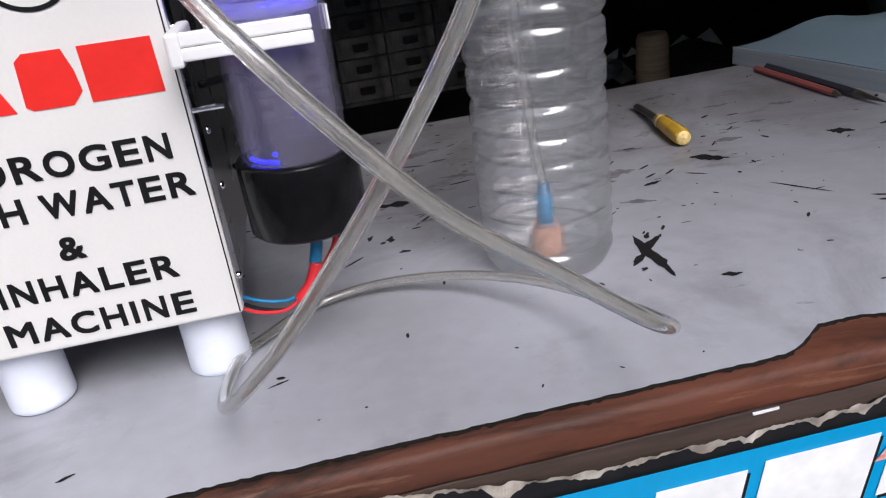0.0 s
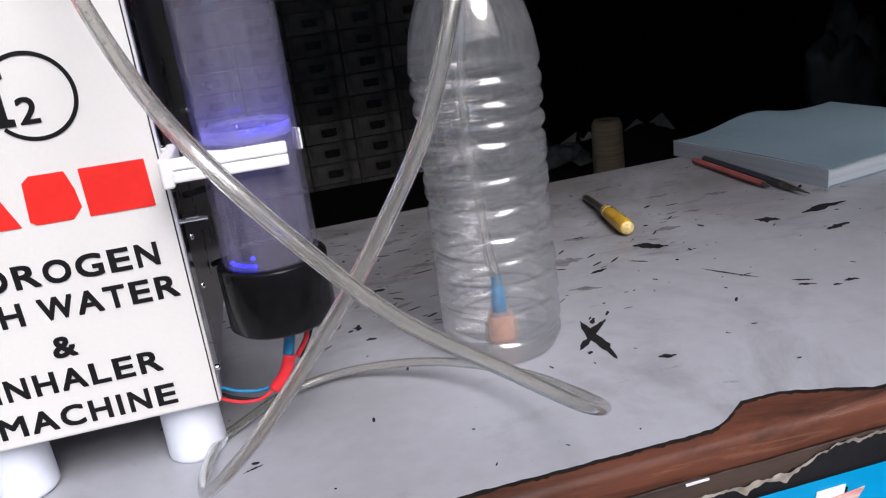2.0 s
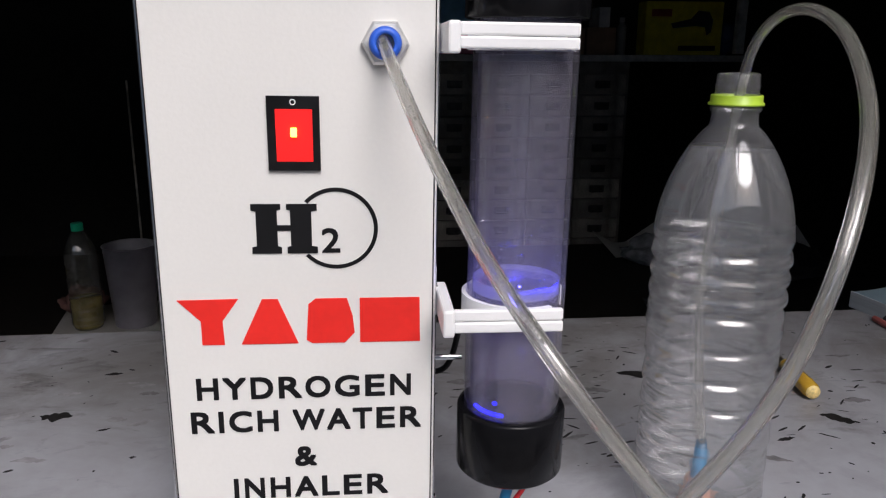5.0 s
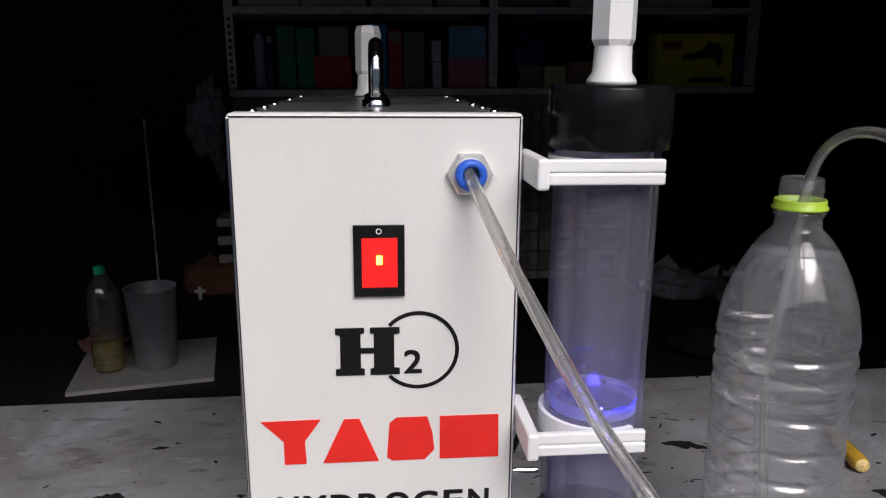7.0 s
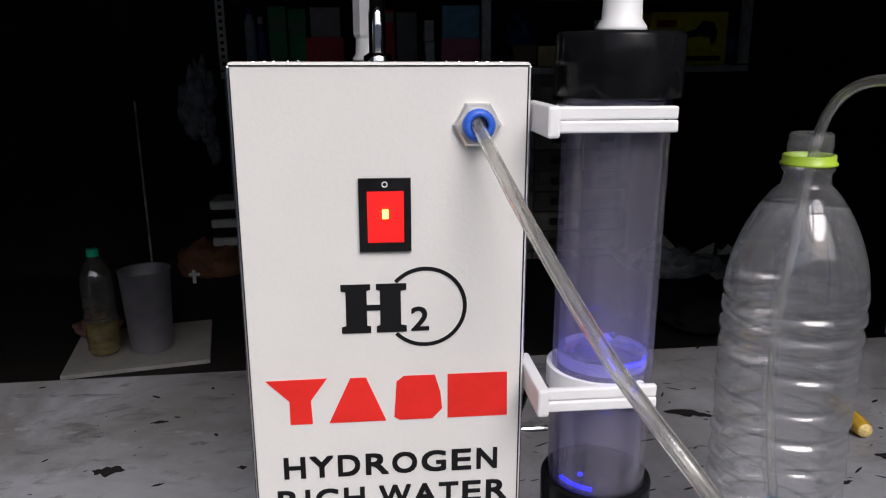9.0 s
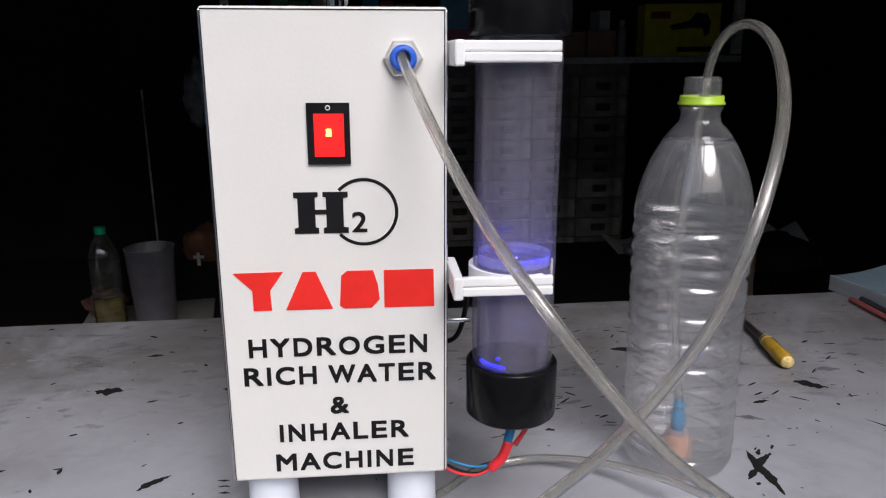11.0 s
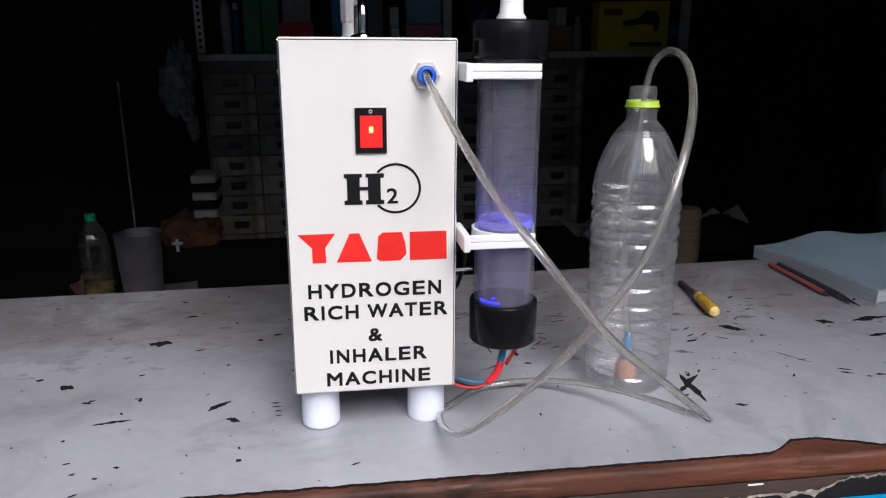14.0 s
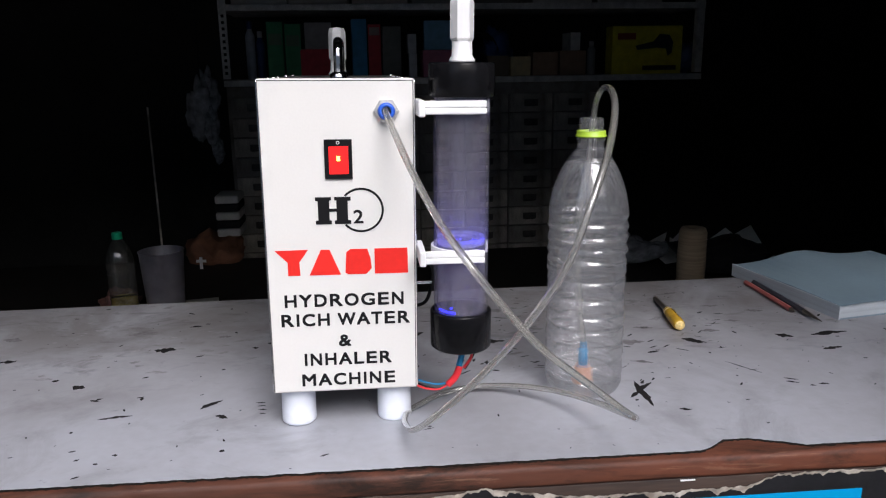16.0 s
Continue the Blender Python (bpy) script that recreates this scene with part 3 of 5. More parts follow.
SCUFFS = [
    (0.340, 0.041, 0.068, 0.0075, 87, 0), (0.3405, 0.050, 0.050, 0.0075, 43, 0), (0.350, 0.070, 0.012, 0.004, 60, 0), (0.366, 0.077, 0.008, 0.003, 60, 0),
    (0.371, -0.005, 0.014, 0.004, -12, 0), (0.326, 0.024, 0.006, 0.003, 40, 0), (-0.252, 0.259, 0.030, 0.013, -8, 0), (-0.156, 0.079, 0.030, 0.007, 42, 0),
    (-0.257, 0.060, 0.034, 0.006, 8, 0), (-0.139, 0.046, 0.016, 0.007, -25, 0), (-0.326, 0.149, 0.018, 0.012, -18, 0), (-0.362, 0.172, 0.010, 0.005, 0, 0),
    (-0.100, 0.076, 0.010, 0.0025, -8, 0), (-0.098, 0.067, 0.010, 0.0025, -8, 0), (-0.096, 0.058, 0.010, 0.0025, -8, 0), (-0.095, 0.048, 0.008, 0.0025, -8, 0),
    (-0.451, 0.245, 0.024, 0.010, 15, 0), (0.491, 0.096, 0.050, 0.0022, -55, 0), (0.529, 0.055, 0.018, 0.003, -30, 0), (0.526, 0.046, 0.016, 0.003, -30, 0),
    (0.560, 0.036, 0.012, 0.005, -15, 0), (0.545, 0.034, 0.008, 0.003, -10, 0), (0.470, 0.191, 0.034, 0.013, -30, 0), (0.615, 0.299, 0.030, 0.008, -10, 1),
    (0.601, 0.192, 0.024, 0.012, -35, 0), (0.668, 0.192, 0.060, 0.012, 4, 0), (0.640, 0.140, 0.030, 0.007, 8, 0), (0.560, 0.260, 0.024, 0.006, -8, 1),
    (0.510, 0.225, 0.026, 0.010, 0, 1), (0.420, 0.250, 0.030, 0.008, -10, 1), (0.380, 0.200, 0.045, 0.016, -12, 1), (0.360, 0.260, 0.040, 0.010, 8, 1),
    (0.400, 0.160, 0.020, 0.005, 10, 0), (0.372, 0.130, 0.030, 0.006, -20, 1), (0.320, 0.300, 0.050, 0.012, -16, 0), (0.260, 0.270, 0.040, 0.010, -10, 1),
    (0.190, 0.230, 0.045, 0.012, -8, 0), (0.215, 0.180, 0.030, 0.006, 12, 1), (0.175, 0.155, 0.012, 0.006, 70, 0), (0.160, 0.165, 0.010, 0.004, 65, 0),
    (0.182, 0.128, 0.009, 0.005, 0, 0), (0.240, 0.130, 0.018, 0.004, 0, 1), (0.140, 0.300, 0.050, 0.014, 4, 1), (0.230, 0.360, 0.060, 0.016, 6, 1),
    (-0.300, 0.330, 0.040, 0.010, 8, 1), (-0.230, 0.350, 0.018, 0.006, 4, 0), (-0.180, 0.300, 0.020, 0.008, 0, 1),
    (-0.480, 0.330, 0.030, 0.012, -10, 1), (-0.130, 0.250, 0.010, 0.005, 0, 0),
    (-0.200, 0.230, 0.012, 0.004, 20, 0), (-0.160, 0.180, 0.006, 0.003, 0, 0), (-0.110, 0.265, 0.012, 0.005, -8, 0), (-0.290, 0.110, 0.008, 0.003, 30, 0),
    (-0.240, 0.105, 0.004, 0.008, 0, 0), (-0.230, -0.025, 0.006, 0.004, 0, 0), (-0.265, -0.030, 0.006, 0.003, 30, 0),
    (-0.125, -0.030, 0.007, 0.004, -40, 0), (-0.022, -0.052, 0.010, 0.003, 20, 0), (0.071, 0.040, 0.010, 0.005, 5, 0), (0.085, -0.012, 0.014, 0.002, 20, 0),
    (0.090, 0.270, 0.030, 0.012, 30, 0), (0.560, 0.330, 0.030, 0.006, 0, 1), (0.520, 0.400, 0.040, 0.008, 8, 1), (0.420, 0.380, 0.030, 0.010, 0, 1),
]
for i, (x, y, l, w, a, k) in enumerate(SCUFFS):
    part("scuff", blot(x, y, l, w, a, i, 0.00003 * (i % 7)), (SCRATCH, STAIN, RUST)[k], counter)
bm = bmesh.new()
for i in range(230):
    x = random.uniform(-0.6, 0.8)
    y = random.uniform(-0.075, 0.46)
    r = 0.0006 + 0.0016 * random.random() ** 3
    a = random.uniform(0, 3.14)
    st = random.uniform(1, 3.5)
    vs = [bm.verts.new((x + r * st * math.cos(q) * math.cos(a) - r * math.sin(q) * math.sin(a), y + r * st * math.cos(q) * math.sin(a) + r * math.sin(q) * math.cos(a), H + 0.0003)) for q in (0, 1.1, 2.2, 3.3, 4.4, 5.4)]
    bm.faces.new(vs)
for i in range(200):
    x, y = random.gauss(0.30, 0.17), random.gauss(0.25, 0.09)
    if not (-0.02 < x < 0.85 and 0.06 < y < 0.47):
        continue
    r = 0.0005 + 0.0012 * random.random() ** 2
    a = random.gauss(0.1, 0.5)
    st = random.uniform(1.5, 9)
    vs = [bm.verts.new((x + r * st * math.cos(q) * math.cos(a) - r * math.sin(q) * math.sin(a), y + r * st * math.cos(q) * math.sin(a) + r * math.sin(q) * math.cos(a), H + 0.00035)) for q in (0, 1.1, 2.2, 3.3, 4.4, 5.4)]
    bm.faces.new(vs)
smear = bmesh.new()
for i in range(90):
    x, y = random.uniform(-0.6, 0.85), random.uniform(0.17, 0.46)
    bit = blot(x, y, random.uniform(0.006, 0.034), random.uniform(0.003, 0.010), random.gauss(4, 14), 200 + i, 0.00025 + 0.000002 * i - 0.0004)
    old_mesh = bpy.data.meshes.new("smear_bit")
    bit.to_mesh(old_mesh)
    smear.from_mesh(old_mesh)
    bit.free()
    bpy.data.meshes.remove(old_mesh)
tagged(part("smear", smear, SMEAR, counter, "faded grey smears on the laminate"), kind="stuff")
tagged(part("specks", bm, SCRATCH, counter, "small black specks on the laminate"), kind="stuff")

# ---- hydrogen water machine ----
machine = thing("water_machine", (0, 0, 0), "cream metal hydrogen water machine with acrylic pipe standing on white feet", "machine", ry=0.7)
W, ZB, ZT, D = 0.0745, 0.044, 0.362, 0.335
part("front_panel", boxed(-W, W, 0.0, 0.016, ZB, ZT, 0.0022, 3), CREAM, machine, "cream powder-coated front panel")
part("cover", boxed(-W + 0.0015, W - 0.0015, 0.0165, D, ZB + 0.001, ZT - 0.001, 0.002), COVER, machine, "dark steel cover")
bm = bmesh.new()
box(bm, -W - 0.0004, -W + 0.0016, -0.0003, 0.02, ZB + 0.002, ZT - 0.002, 0.0006)
part("side_flange", bm, CHROME, machine)
bm = bmesh.new()
box(bm, W - 0.0016, W + 0.0008, 0.0025, 0.02, ZB + 0.002, ZT - 0.002, 0.0006)
part("side_flange", bm, CHROME, machine)
bm = bmesh.new()
for a in ((-W + 0.0012, W - 0.0012, ZT - 0.0022, ZT - 0.0015), (W - 0.0020, W - 0.0013, ZB + 0.0015, ZT - 0.0025), (-W + 0.0010, -W + 0.0015, ZB + 0.0015, ZT - 0.0025)):
    box(bm, a[0], a[1], -0.0003, 0.0005, a[2], a[3])
part("seam", bm, BLACK_INK, machine, "thin dark seam round the panel")
for x, y in ((-0.0525, 0.029), (0.0505, 0.029), (-0.0525, 0.285), (0.0505, 0.285)):
    foot = lathe(bmesh.new(), [(0.0, 0.0), (0.0165, 0.0), (0.0182, 0.0018), (0.0184, 0.004), (0.0178, ZB)], 40, (x, y))
    part("foot", foot, NYLON, machine, "white nylon foot", True)


def screw(name, at, outward, parent, r=0.0028):
    rot = Vector((0, 0, 1)).rotation_difference(Vector(outward)).to_matrix().to_4x4()
    bm = lathe(bmesh.new(), [(r, 0), (r, 0.0008), (r * 0.7, 0.0018), (0, 0.0022)], 12, m=Matrix.Translation(at) @ rot)
    return part(name, bm, CHROME, parent, smooth=True)


for y in (0.030, 0.075, 0.120, 0.210, 0.300):
    for x in (-0.066, 0.064):
        screw("screw", (x, y, ZT - 0.001), (0, 0, 1), machine)
for z in (0.335, 0.197, 0.062):
    for y in (0.012, 0.20):
        screw("screw", (-W - 0.0004, y, z), (-1, 0, 0), machine)
        screw("screw", (W + 0.0008, y, z), (1, 0, 0), machine, 0.0022)
for z in (0.185, 0.140, 0.108):
    screw("screw", (W + 0.0008, 0.035, z), (1, 0, 0), machine, 0.0024)
for z in (0.300, 0.290):
    screw("screw", (W + 0.0008, 0.07, z), (1, 0, 0), machine)

handle = part("handle", bmesh.new(), CHROME, machine, "chrome carrying handle", True)
bm = bmesh.new()
path = glide([(0.0, 0.100, ZT), (0.0, 0.100, ZT + 0.022), (0.0, 0.106, ZT + 0.033), (0.0, 0.119, ZT + 0.0375), (0.0, 0.195, ZT + 0.0375), (0.0, 0.208, ZT + 0.033), (0.0, 0.215, ZT + 0.022), (0.0, 0.215, ZT)], 6)
sweep(bm, path, 0.0048, 16)
for y in (0.100, 0.215):
    lathe(bm, [(0.009, ZT - 0.001), (0.009, ZT + 0.003), (0.006, ZT + 0.005)], 20, (0.0, y))
for f in bm.faces:
    f.smooth = True
bm.to_mesh(handle.data)
bm.free()


def hex_fitting(cx, cy, z0, r, height, parent):
    """White plumbing fitting: flared foot, round neck and a long hexagonal cap."""
    bm = lathe(bmesh.new(), [(0, z0), (r * 1.2, z0), (r * 1.2, z0 + 0.002), (r * 0.95, z0 + 0.006), (r * 0.9, z0 + 0.019)], 32, (cx, cy))
    body = part("white_fitting", bm, WHITE_PLASTIC, parent, "white plastic fitting", True)
    bm = lathe(bmesh.new(), [(0, z0 + 0.0188), (r * 0.95, z0 + 0.019), (r * 1.08, z0 + 0.022), (r * 1.08, z0 + height - 0.006), (r * 0.9, z0 + height), (0, z0 + height + 0.001)], 6, (cx, cy))
    part("hex_cap", bm, WHITE_PLASTIC, body)
    return body


hex_fitting(-0.006, 0.30, ZT, 0.0105, 0.060, machine)

# rocker switch
bez = bmesh.new()
sx, sz, sw, sh = 0.0, 0.286, 0.0133, 0.0190
for a in ((sx - sw, sx + sw, sz + sh - 0.0065, sz + sh), (sx - sw, sx + sw, sz - sh, sz - sh + 0.0045), (sx - sw, sx - sw + 0.0042, sz - sh + 0.0045, sz + sh - 0.0065), (sx + sw - 0.0036, sx + sw, sz - sh + 0.0045, sz + sh - 0.0065)):
    box(bez, a[0], a[1], -0.0022, 0.0005, a[2], a[3])
switch = part("switch", bez, BLACK_PLASTIC, machine, "black rocker switch frame")
bm = outline(bmesh.new(), [(sx - sw + 0.0043, sz - sh + 0.0046), (sx + sw - 0.0037, sz - sh + 0.0046), (sx + sw - 0.0037, sz + sh - 0.0066), (sx - sw + 0.0043, sz + sh - 0.0066)], -0.0014, 0.0004)
for v in bm.verts:
    if v.co.y < 0:
        v.co.y -= 0.0020 * (v.co.z - (sz - sh)) / (2 * sh) - 0.0004
part("rocker", bm, ROCKER, switch, "lit red rocker")
part("indicator", boxed(sx - 0.0014, sx + 0.0016, -0.0036, -0.0015, sz - 0.0015, sz + 0.003), NEON, switch, "small orange glowing lamp")
bm = bmesh.new()
sweep(bm, [Vector((sx + 0.0013 * math.cos(a), -0.0024, sz + sh - 0.003 + 0.0013 * math.sin(a))) for a in np.linspace(0, 6.283, 17)], 0.0003, 5, caps=False)
part("off_mark", bm, WHITE_INK, switch)

# push-in outlet
OUT = Matrix.Translation((0.0470, 0.0, 0.3315)) @ pose(0, 0, 0, 90)
nut = part("outlet_nut", lathe(bmesh.new(), [(0.0122, 0.0), (0.0122, 0.0035), (0.0108, 0.0048), (0.0085, 0.0050)], 6, m=OUT), ZINC, machine, "bright zinc hexagonal nut")
part("washer", lathe(bmesh.new(), [(0.0085, 0.0045), (0.0085, 0.0062), (0.0060, 0.0062)], 28, m=OUT), ZINC, nut, smooth=True)
part("collet", lathe(bmesh.new(), [(0.0082, 0.0055), (0.0082, 0.0085), (0.0066, 0.0102), (0.0046, 0.0102), (0.0044, 0.0050)], 28, m=OUT), BLUE_PLASTIC, nut, "blue push-in collar", True)

# printing on the front
part("letter_h", outline(bmesh.new(), [(-0.024, 0.249), (-0.0085, 0.249), (-0.0085, 0.2460), (-0.0105, 0.2455), (-0.0105, 0.2375), (-0.0035, 0.2375), (-0.0035, 0.2455), (-0.0055, 0.2460), (-0.0055, 0.249), (0.0105, 0.249), (0.0105, 0.2455), (0.0075, 0.2450), (0.0075, 0.2260), (0.0105, 0.2255), (0.0105, 0.222), (-0.0055, 0.222), (-0.0055, 0.2255), (-0.0035, 0.2260), (-0.0035, 0.2345), (-0.0105, 0.2345), (-0.0105, 0.2260), (-0.0085, 0.2255), (-0.0085, 0.222), (-0.024, 0.222), (-0.024, 0.2255), (-0.0215, 0.2260), (-0.0215, 0.2450), (-0.024, 0.2455)], -0.0006, 0.0004), BLACK_INK, machine)
bm = bmesh.new()
ring = [Vector((0.0205 + 0.0212 * math.cos(a), 0.0, 0.2355 + 0.0212 * math.sin(a))) for a in np.linspace(-2.40, 2.40, 61)]
for q0, q1 in zip(ring, ring[1:]):
    c = Vector((0.0205, 0, 0.2355))
    k0, k1 = (q0 - c).normalized() * 0.0011, (q1 - c).normalized() * 0.0011
    bm.faces.new([bm.verts.new((v.x, -0.0004, v.z)) for v in (q0 - k0, q0 + k0, q1 + k1, q1 - k1)])
bmesh.ops.recalc_face_normals(bm, faces=bm.faces)
part("circle_mark", bm, BLACK_INK, machine)
lettering("digit", "2", 0.0130, 0.0222, 0.2225, 0.2355, -0.0001, BLACK_INK, machine, 0.0003)
for pts in (
    [(-0.0655, 0.1962), (-0.0330, 0.1966), (-0.0420, 0.1840), (-0.0415, 0.1702), (-0.0535, 0.1702), (-0.0535, 0.1840)],
    [(-0.0325, 0.1702), (-0.0015, 0.1702), (-0.0120, 0.1962), (-0.0205, 0.1962)],
    [(0.0030, 0.1722), (0.0060, 0.1702), (0.0240, 0.1702), (0.0295, 0.1760), (0.0285, 0.1860), (0.0255, 0.1962), (0.0085, 0.1962), (0.0045, 0.1930)],
    [(0.0325, 0.1702), (0.0660, 0.1702), (0.0655, 0.1962), (0.0325, 0.1962)],
):
    part("logo_shape", outline(bmesh.new(), pts, -0.0005, 0.0004), RED_INK, machine, "plain red logo shape")
ADVANCE = {"H": 722, "Y": 667, "D": 722, "R": 722, "O": 778, "G": 778, "E": 667, "N": 722, "I": 278, "C": 722, "W": 944, "A": 722, "T": 611, "L": 611, "M": 833, "&": 722}
BEARING = {"O": (44, 44), "G": (44, 50), "C": (46, 44), "A": (15, 15), "W": (8, 8), "Y": (12, 12), "T": (18, 18), "L": (72, 20), "E": (72, 45), "R": (72, 22), "D": (70, 44)}


def printed(word, x0, x1, z0, z1, y=-0.0001, stroke=0.00046):
    """A word in bold upright capitals, each letter in its own slot, as one mesh."""
    pens, at = [], 0.0
    for ch in word:
        lo, hi = BEARING.get(ch, (70, 70))
        pens.append((at + lo, at + ADVANCE[ch] - hi))
        at += ADVANCE[ch] + 30
    a, b = pens[0][0], pens[-1][1]
    fit_x = lambda u: x0 + (u - a) / (b - a) * (x1 - x0)
    bm = bmesh.new()
    for n, (ch, (lo, hi)) in enumerate(zip(word, pens)):
        g = lettering("glyph", ch, fit_x(lo) + stroke, fit_x(hi) - stroke, z0 + stroke, z1 - stroke, y, BLACK_INK, machine, stroke)
        bm.from_mesh(g.data)
        old_mesh = g.data
        bpy.data.objects.remove(g)
        bpy.data.meshes.remove(old_mesh)
    return part("word", bm, BLACK_INK, machine, "black printed word")


for word, x0, x1, z0, z1 in (("HYDROGEN", -0.0585, 0.0610, 0.1370, 0.1503), ("RICH", -0.0628, -0.0144, 0.1165, 0.1298), ("WATER", -0.0064, 0.0671, 0.1165, 0.1298), ("&", -0.0060, 0.0066, 0.0936, 0.1063), ("INHALER", -0.0415, 0.0478, 0.0735, 0.0868), ("MACHINE", -0.0450, 0.0510, 0.0510, 0.0643)):
    printed(word, x0, x1, z0, z1)

# acrylic pipe beside the body
PX, PY, PR = 0.1205, 0.004, 0.0278
pipe = part("acrylic_pipe", lathe(bmesh.new(), [(PR, 0.118), (PR, 0.352)], 56, (PX, PY)), ACRYLIC, machine, "clear acrylic pipe with violet glow put into its tint", True)
part("inner_wall", lathe(bmesh.new(), [(PR - 0.003, 0.122), (PR - 0.003, 0.352)], 56, (PX, PY)), ACRYLIC, pipe, smooth=True)
part("bottom_cap", lathe(bmesh.new(), [(0, 0.0885), (0.0295, 0.0885), (0.0315, 0.0905), (0.0318, 0.127), (0.0310, 0.1285), (0.0280, 0.1290), (0, 0.1215)], 48, (PX, PY)), BLACK_GLOSS, machine, "glossy black end cap", True)
part("top_collar", lathe(bmesh.new(), [(0.0279, 0.3445), (0.0318, 0.3447), (0.0324, 0.3455), (0.0324, 0.3745), (0.0312, 0.3765), (0, 0.377)], 48, (PX, PY)), BLACK_GLOSS, machine, "glossy dark end collar", True)
hex_fitting(PX, PY, 0.3768, 0.0106, 0.060, machine)
bubbly = lathe(bmesh.new(), [(0.0245, 0.2030), (0.020, 0.2040), (0.012, 0.2050), (0.006, 0.2035), (0, 0.2045)], 40, (PX, PY), wobble=lambda a, z: 0.0012 * math.sin(5 * a + z * 900))
part("water_surface", bubbly, VIOLET_WATER, pipe, "bubbling water surface", True)
part("water_column", lathe(bmesh.new(), [(0.0240, 0.1225), (0.0240, 0.1985)], 40, (PX, PY)), VIOLET_WATER, pipe, "water with violet glow put into its colour", True)
part("water_ring", lathe(bmesh.new(), [(0.0247, 0.199), (0.0247, 0.2060)], 40, (PX, PY)), FOAM, pipe, smooth=True)
for i in range(26):
    a, z = random.uniform(3.3, 6.1), 0.206 + 0.06 * random.random() ** 2
    r = 0.0009 + 0.0015 * random.random() ** 2
    c = Vector((PX + (PR - 0.0035) * math.cos(a), PY + (PR - 0.0035) * math.sin(a), z))
    bm = bmesh.new()
    bmesh.ops.create_icosphere(bm, subdivisions=1, radius=r, matrix=Matrix.Translation(c))
    part("droplet", bm, WATER, pipe, smooth=True)
bm = bmesh.new()
sweep(bm, [Vector((PX + 0.0232 * math.cos(a), PY + 0.0232 * math.sin(a), 0.1306)) for a in np.linspace(radians(196), radians(248), 12)], 0.0011, 8)
part("led", bm, LED_GLOW, machine, "curved strip of blue glow")
part("led", boxed(PX - 0.012, PX - 0.009, PY - 0.006, PY - 0.003, 0.1290, 0.1310, 0.001), LED_GLOW, machine, "glowing blue light")
# glowing strip stands in for the diode's light refracted at the water line
bm = bmesh.new()
sweep(bm, [Vector((PX + 0.0236 * math.cos(a), PY + 0.0236 * math.sin(a), 0.2046 + 0.0008 * math.sin(9 * a))) for a in np.linspace(radians(262), radians(338), 16)], lambda q: 0.0002 + 0.0007 * math.sin(math.pi * q), 6)
part("led", bm, LED_GLOW, machine, "curved strip of blue glow")
# added fill lamp under the water line; the diode sits on the cap
led = new("surface_glow_fill", bpy.data.lights.new("surface_glow_fill", "SPOT"))
led.data.energy, led.data.color, led.data.spot_size, led.data.shadow_soft_size = 0.030, (0.07, 0.06, 1.0), radians(150), 0.004
led.matrix_world = look((PX + 0.002, PY, 0.190), (PX + 0.002, PY, 0.3))


def clip(z):
    """White pipe clip: a C-shaped band on a bracket plate with a flat front jaw."""
    base = part("pipe_clip", boxed(W + 0.0012, W + 0.0075, -0.0318, 0.020, z - 0.0074, z + 0.0078, 0.0014), WHITE_PLASTIC, machine, "white plastic pipe clip")
    for lo, hi, y in ((-0.0050, 0.0008, -0.0312), (0.0012, 0.0074, -0.0305)):
        part("jaw", boxed(W + 0.0070, PX + 0.0190, y, y + 0.004, z + lo, z + hi, 0.0010), WHITE_PLASTIC, base)
    bm = bmesh.new()
    n = 28
    prof = []
    for i in range(n + 1):
        a = radians(-62 - 280 * i / n)
        ca, sa = math.cos(a), math.sin(a)
        prof.append([bm.verts.new((PX + r * ca, PY + r * sa, zz)) for r, zz in ((PR + 0.0004, z - 0.0055), (PR + 0.0030, z - 0.0055), (PR + 0.0030, z + 0.0065), (PR + 0.0004, z + 0.0065))])
    for p, q in zip(prof, prof[1:]):
        for k in range(4):
            bm.faces.new((p[k], p[(k + 1) % 4], q[(k + 1) % 4], q[k]))
    bm.faces.new(prof[0])
    bm.faces.new(prof[-1][::-1])
    bmesh.ops.recalc_face_normals(bm, faces=bm.faces)
    part("band", bm, WHITE_PLASTIC, base, smooth=False)


clip(0.3345)
clip(0.1910)
bm = bmesh.new()
sweep(bm, [Vector((W, 0.004, 0.158)), Vector((PX - 0.03, 0.004, 0.158))], 0.0016, 10)
part("bolt", bm, CHROME, machine)


def wire(points, r, mat, name="wire", parent=machine, n=8):
    bm = bmesh.new()
    sweep(bm, glide(points, n), r, 8)
    return part(name, bm, mat, parent, smooth=True)


wire([(PX + 0.001, PY, 0.0885), (PX + 0.001, PY - 0.002, 0.078), (PX - 0.002, PY - 0.004, 0.066)], 0.0034, BLUE_WIRE, "blue_sleeve")
wire([(PX + 0.010, PY, 0.0885), (PX + 0.011, PY - 0.003, 0.076), (PX + 0.003, PY - 0.005, 0.064)], 0.0016, RED_WIRE)
wire([(PX + 0.012, PY + 0.003, 0.0885), (PX + 0.014, PY, 0.078), (PX + 0.004, PY - 0.003, 0.062)], 0.0014, BLACK_PLASTIC)
wire([(PX - 0.001, PY - 0.004, 0.066), (PX - 0.006, PY - 0.006, 0.055), (PX - 0.014, PY - 0.006, 0.046)], 0.0038, RED_WIRE, "red_sleeve")
wire([(PX - 0.013, PY - 0.006, 0.047), (PX - 0.024, PY - 0.006, 0.0415), (PX - 0.038, PY - 0.002, 0.0415), (W - 0.004, 0.010, 0.0435)], 0.0010, RED_WIRE)
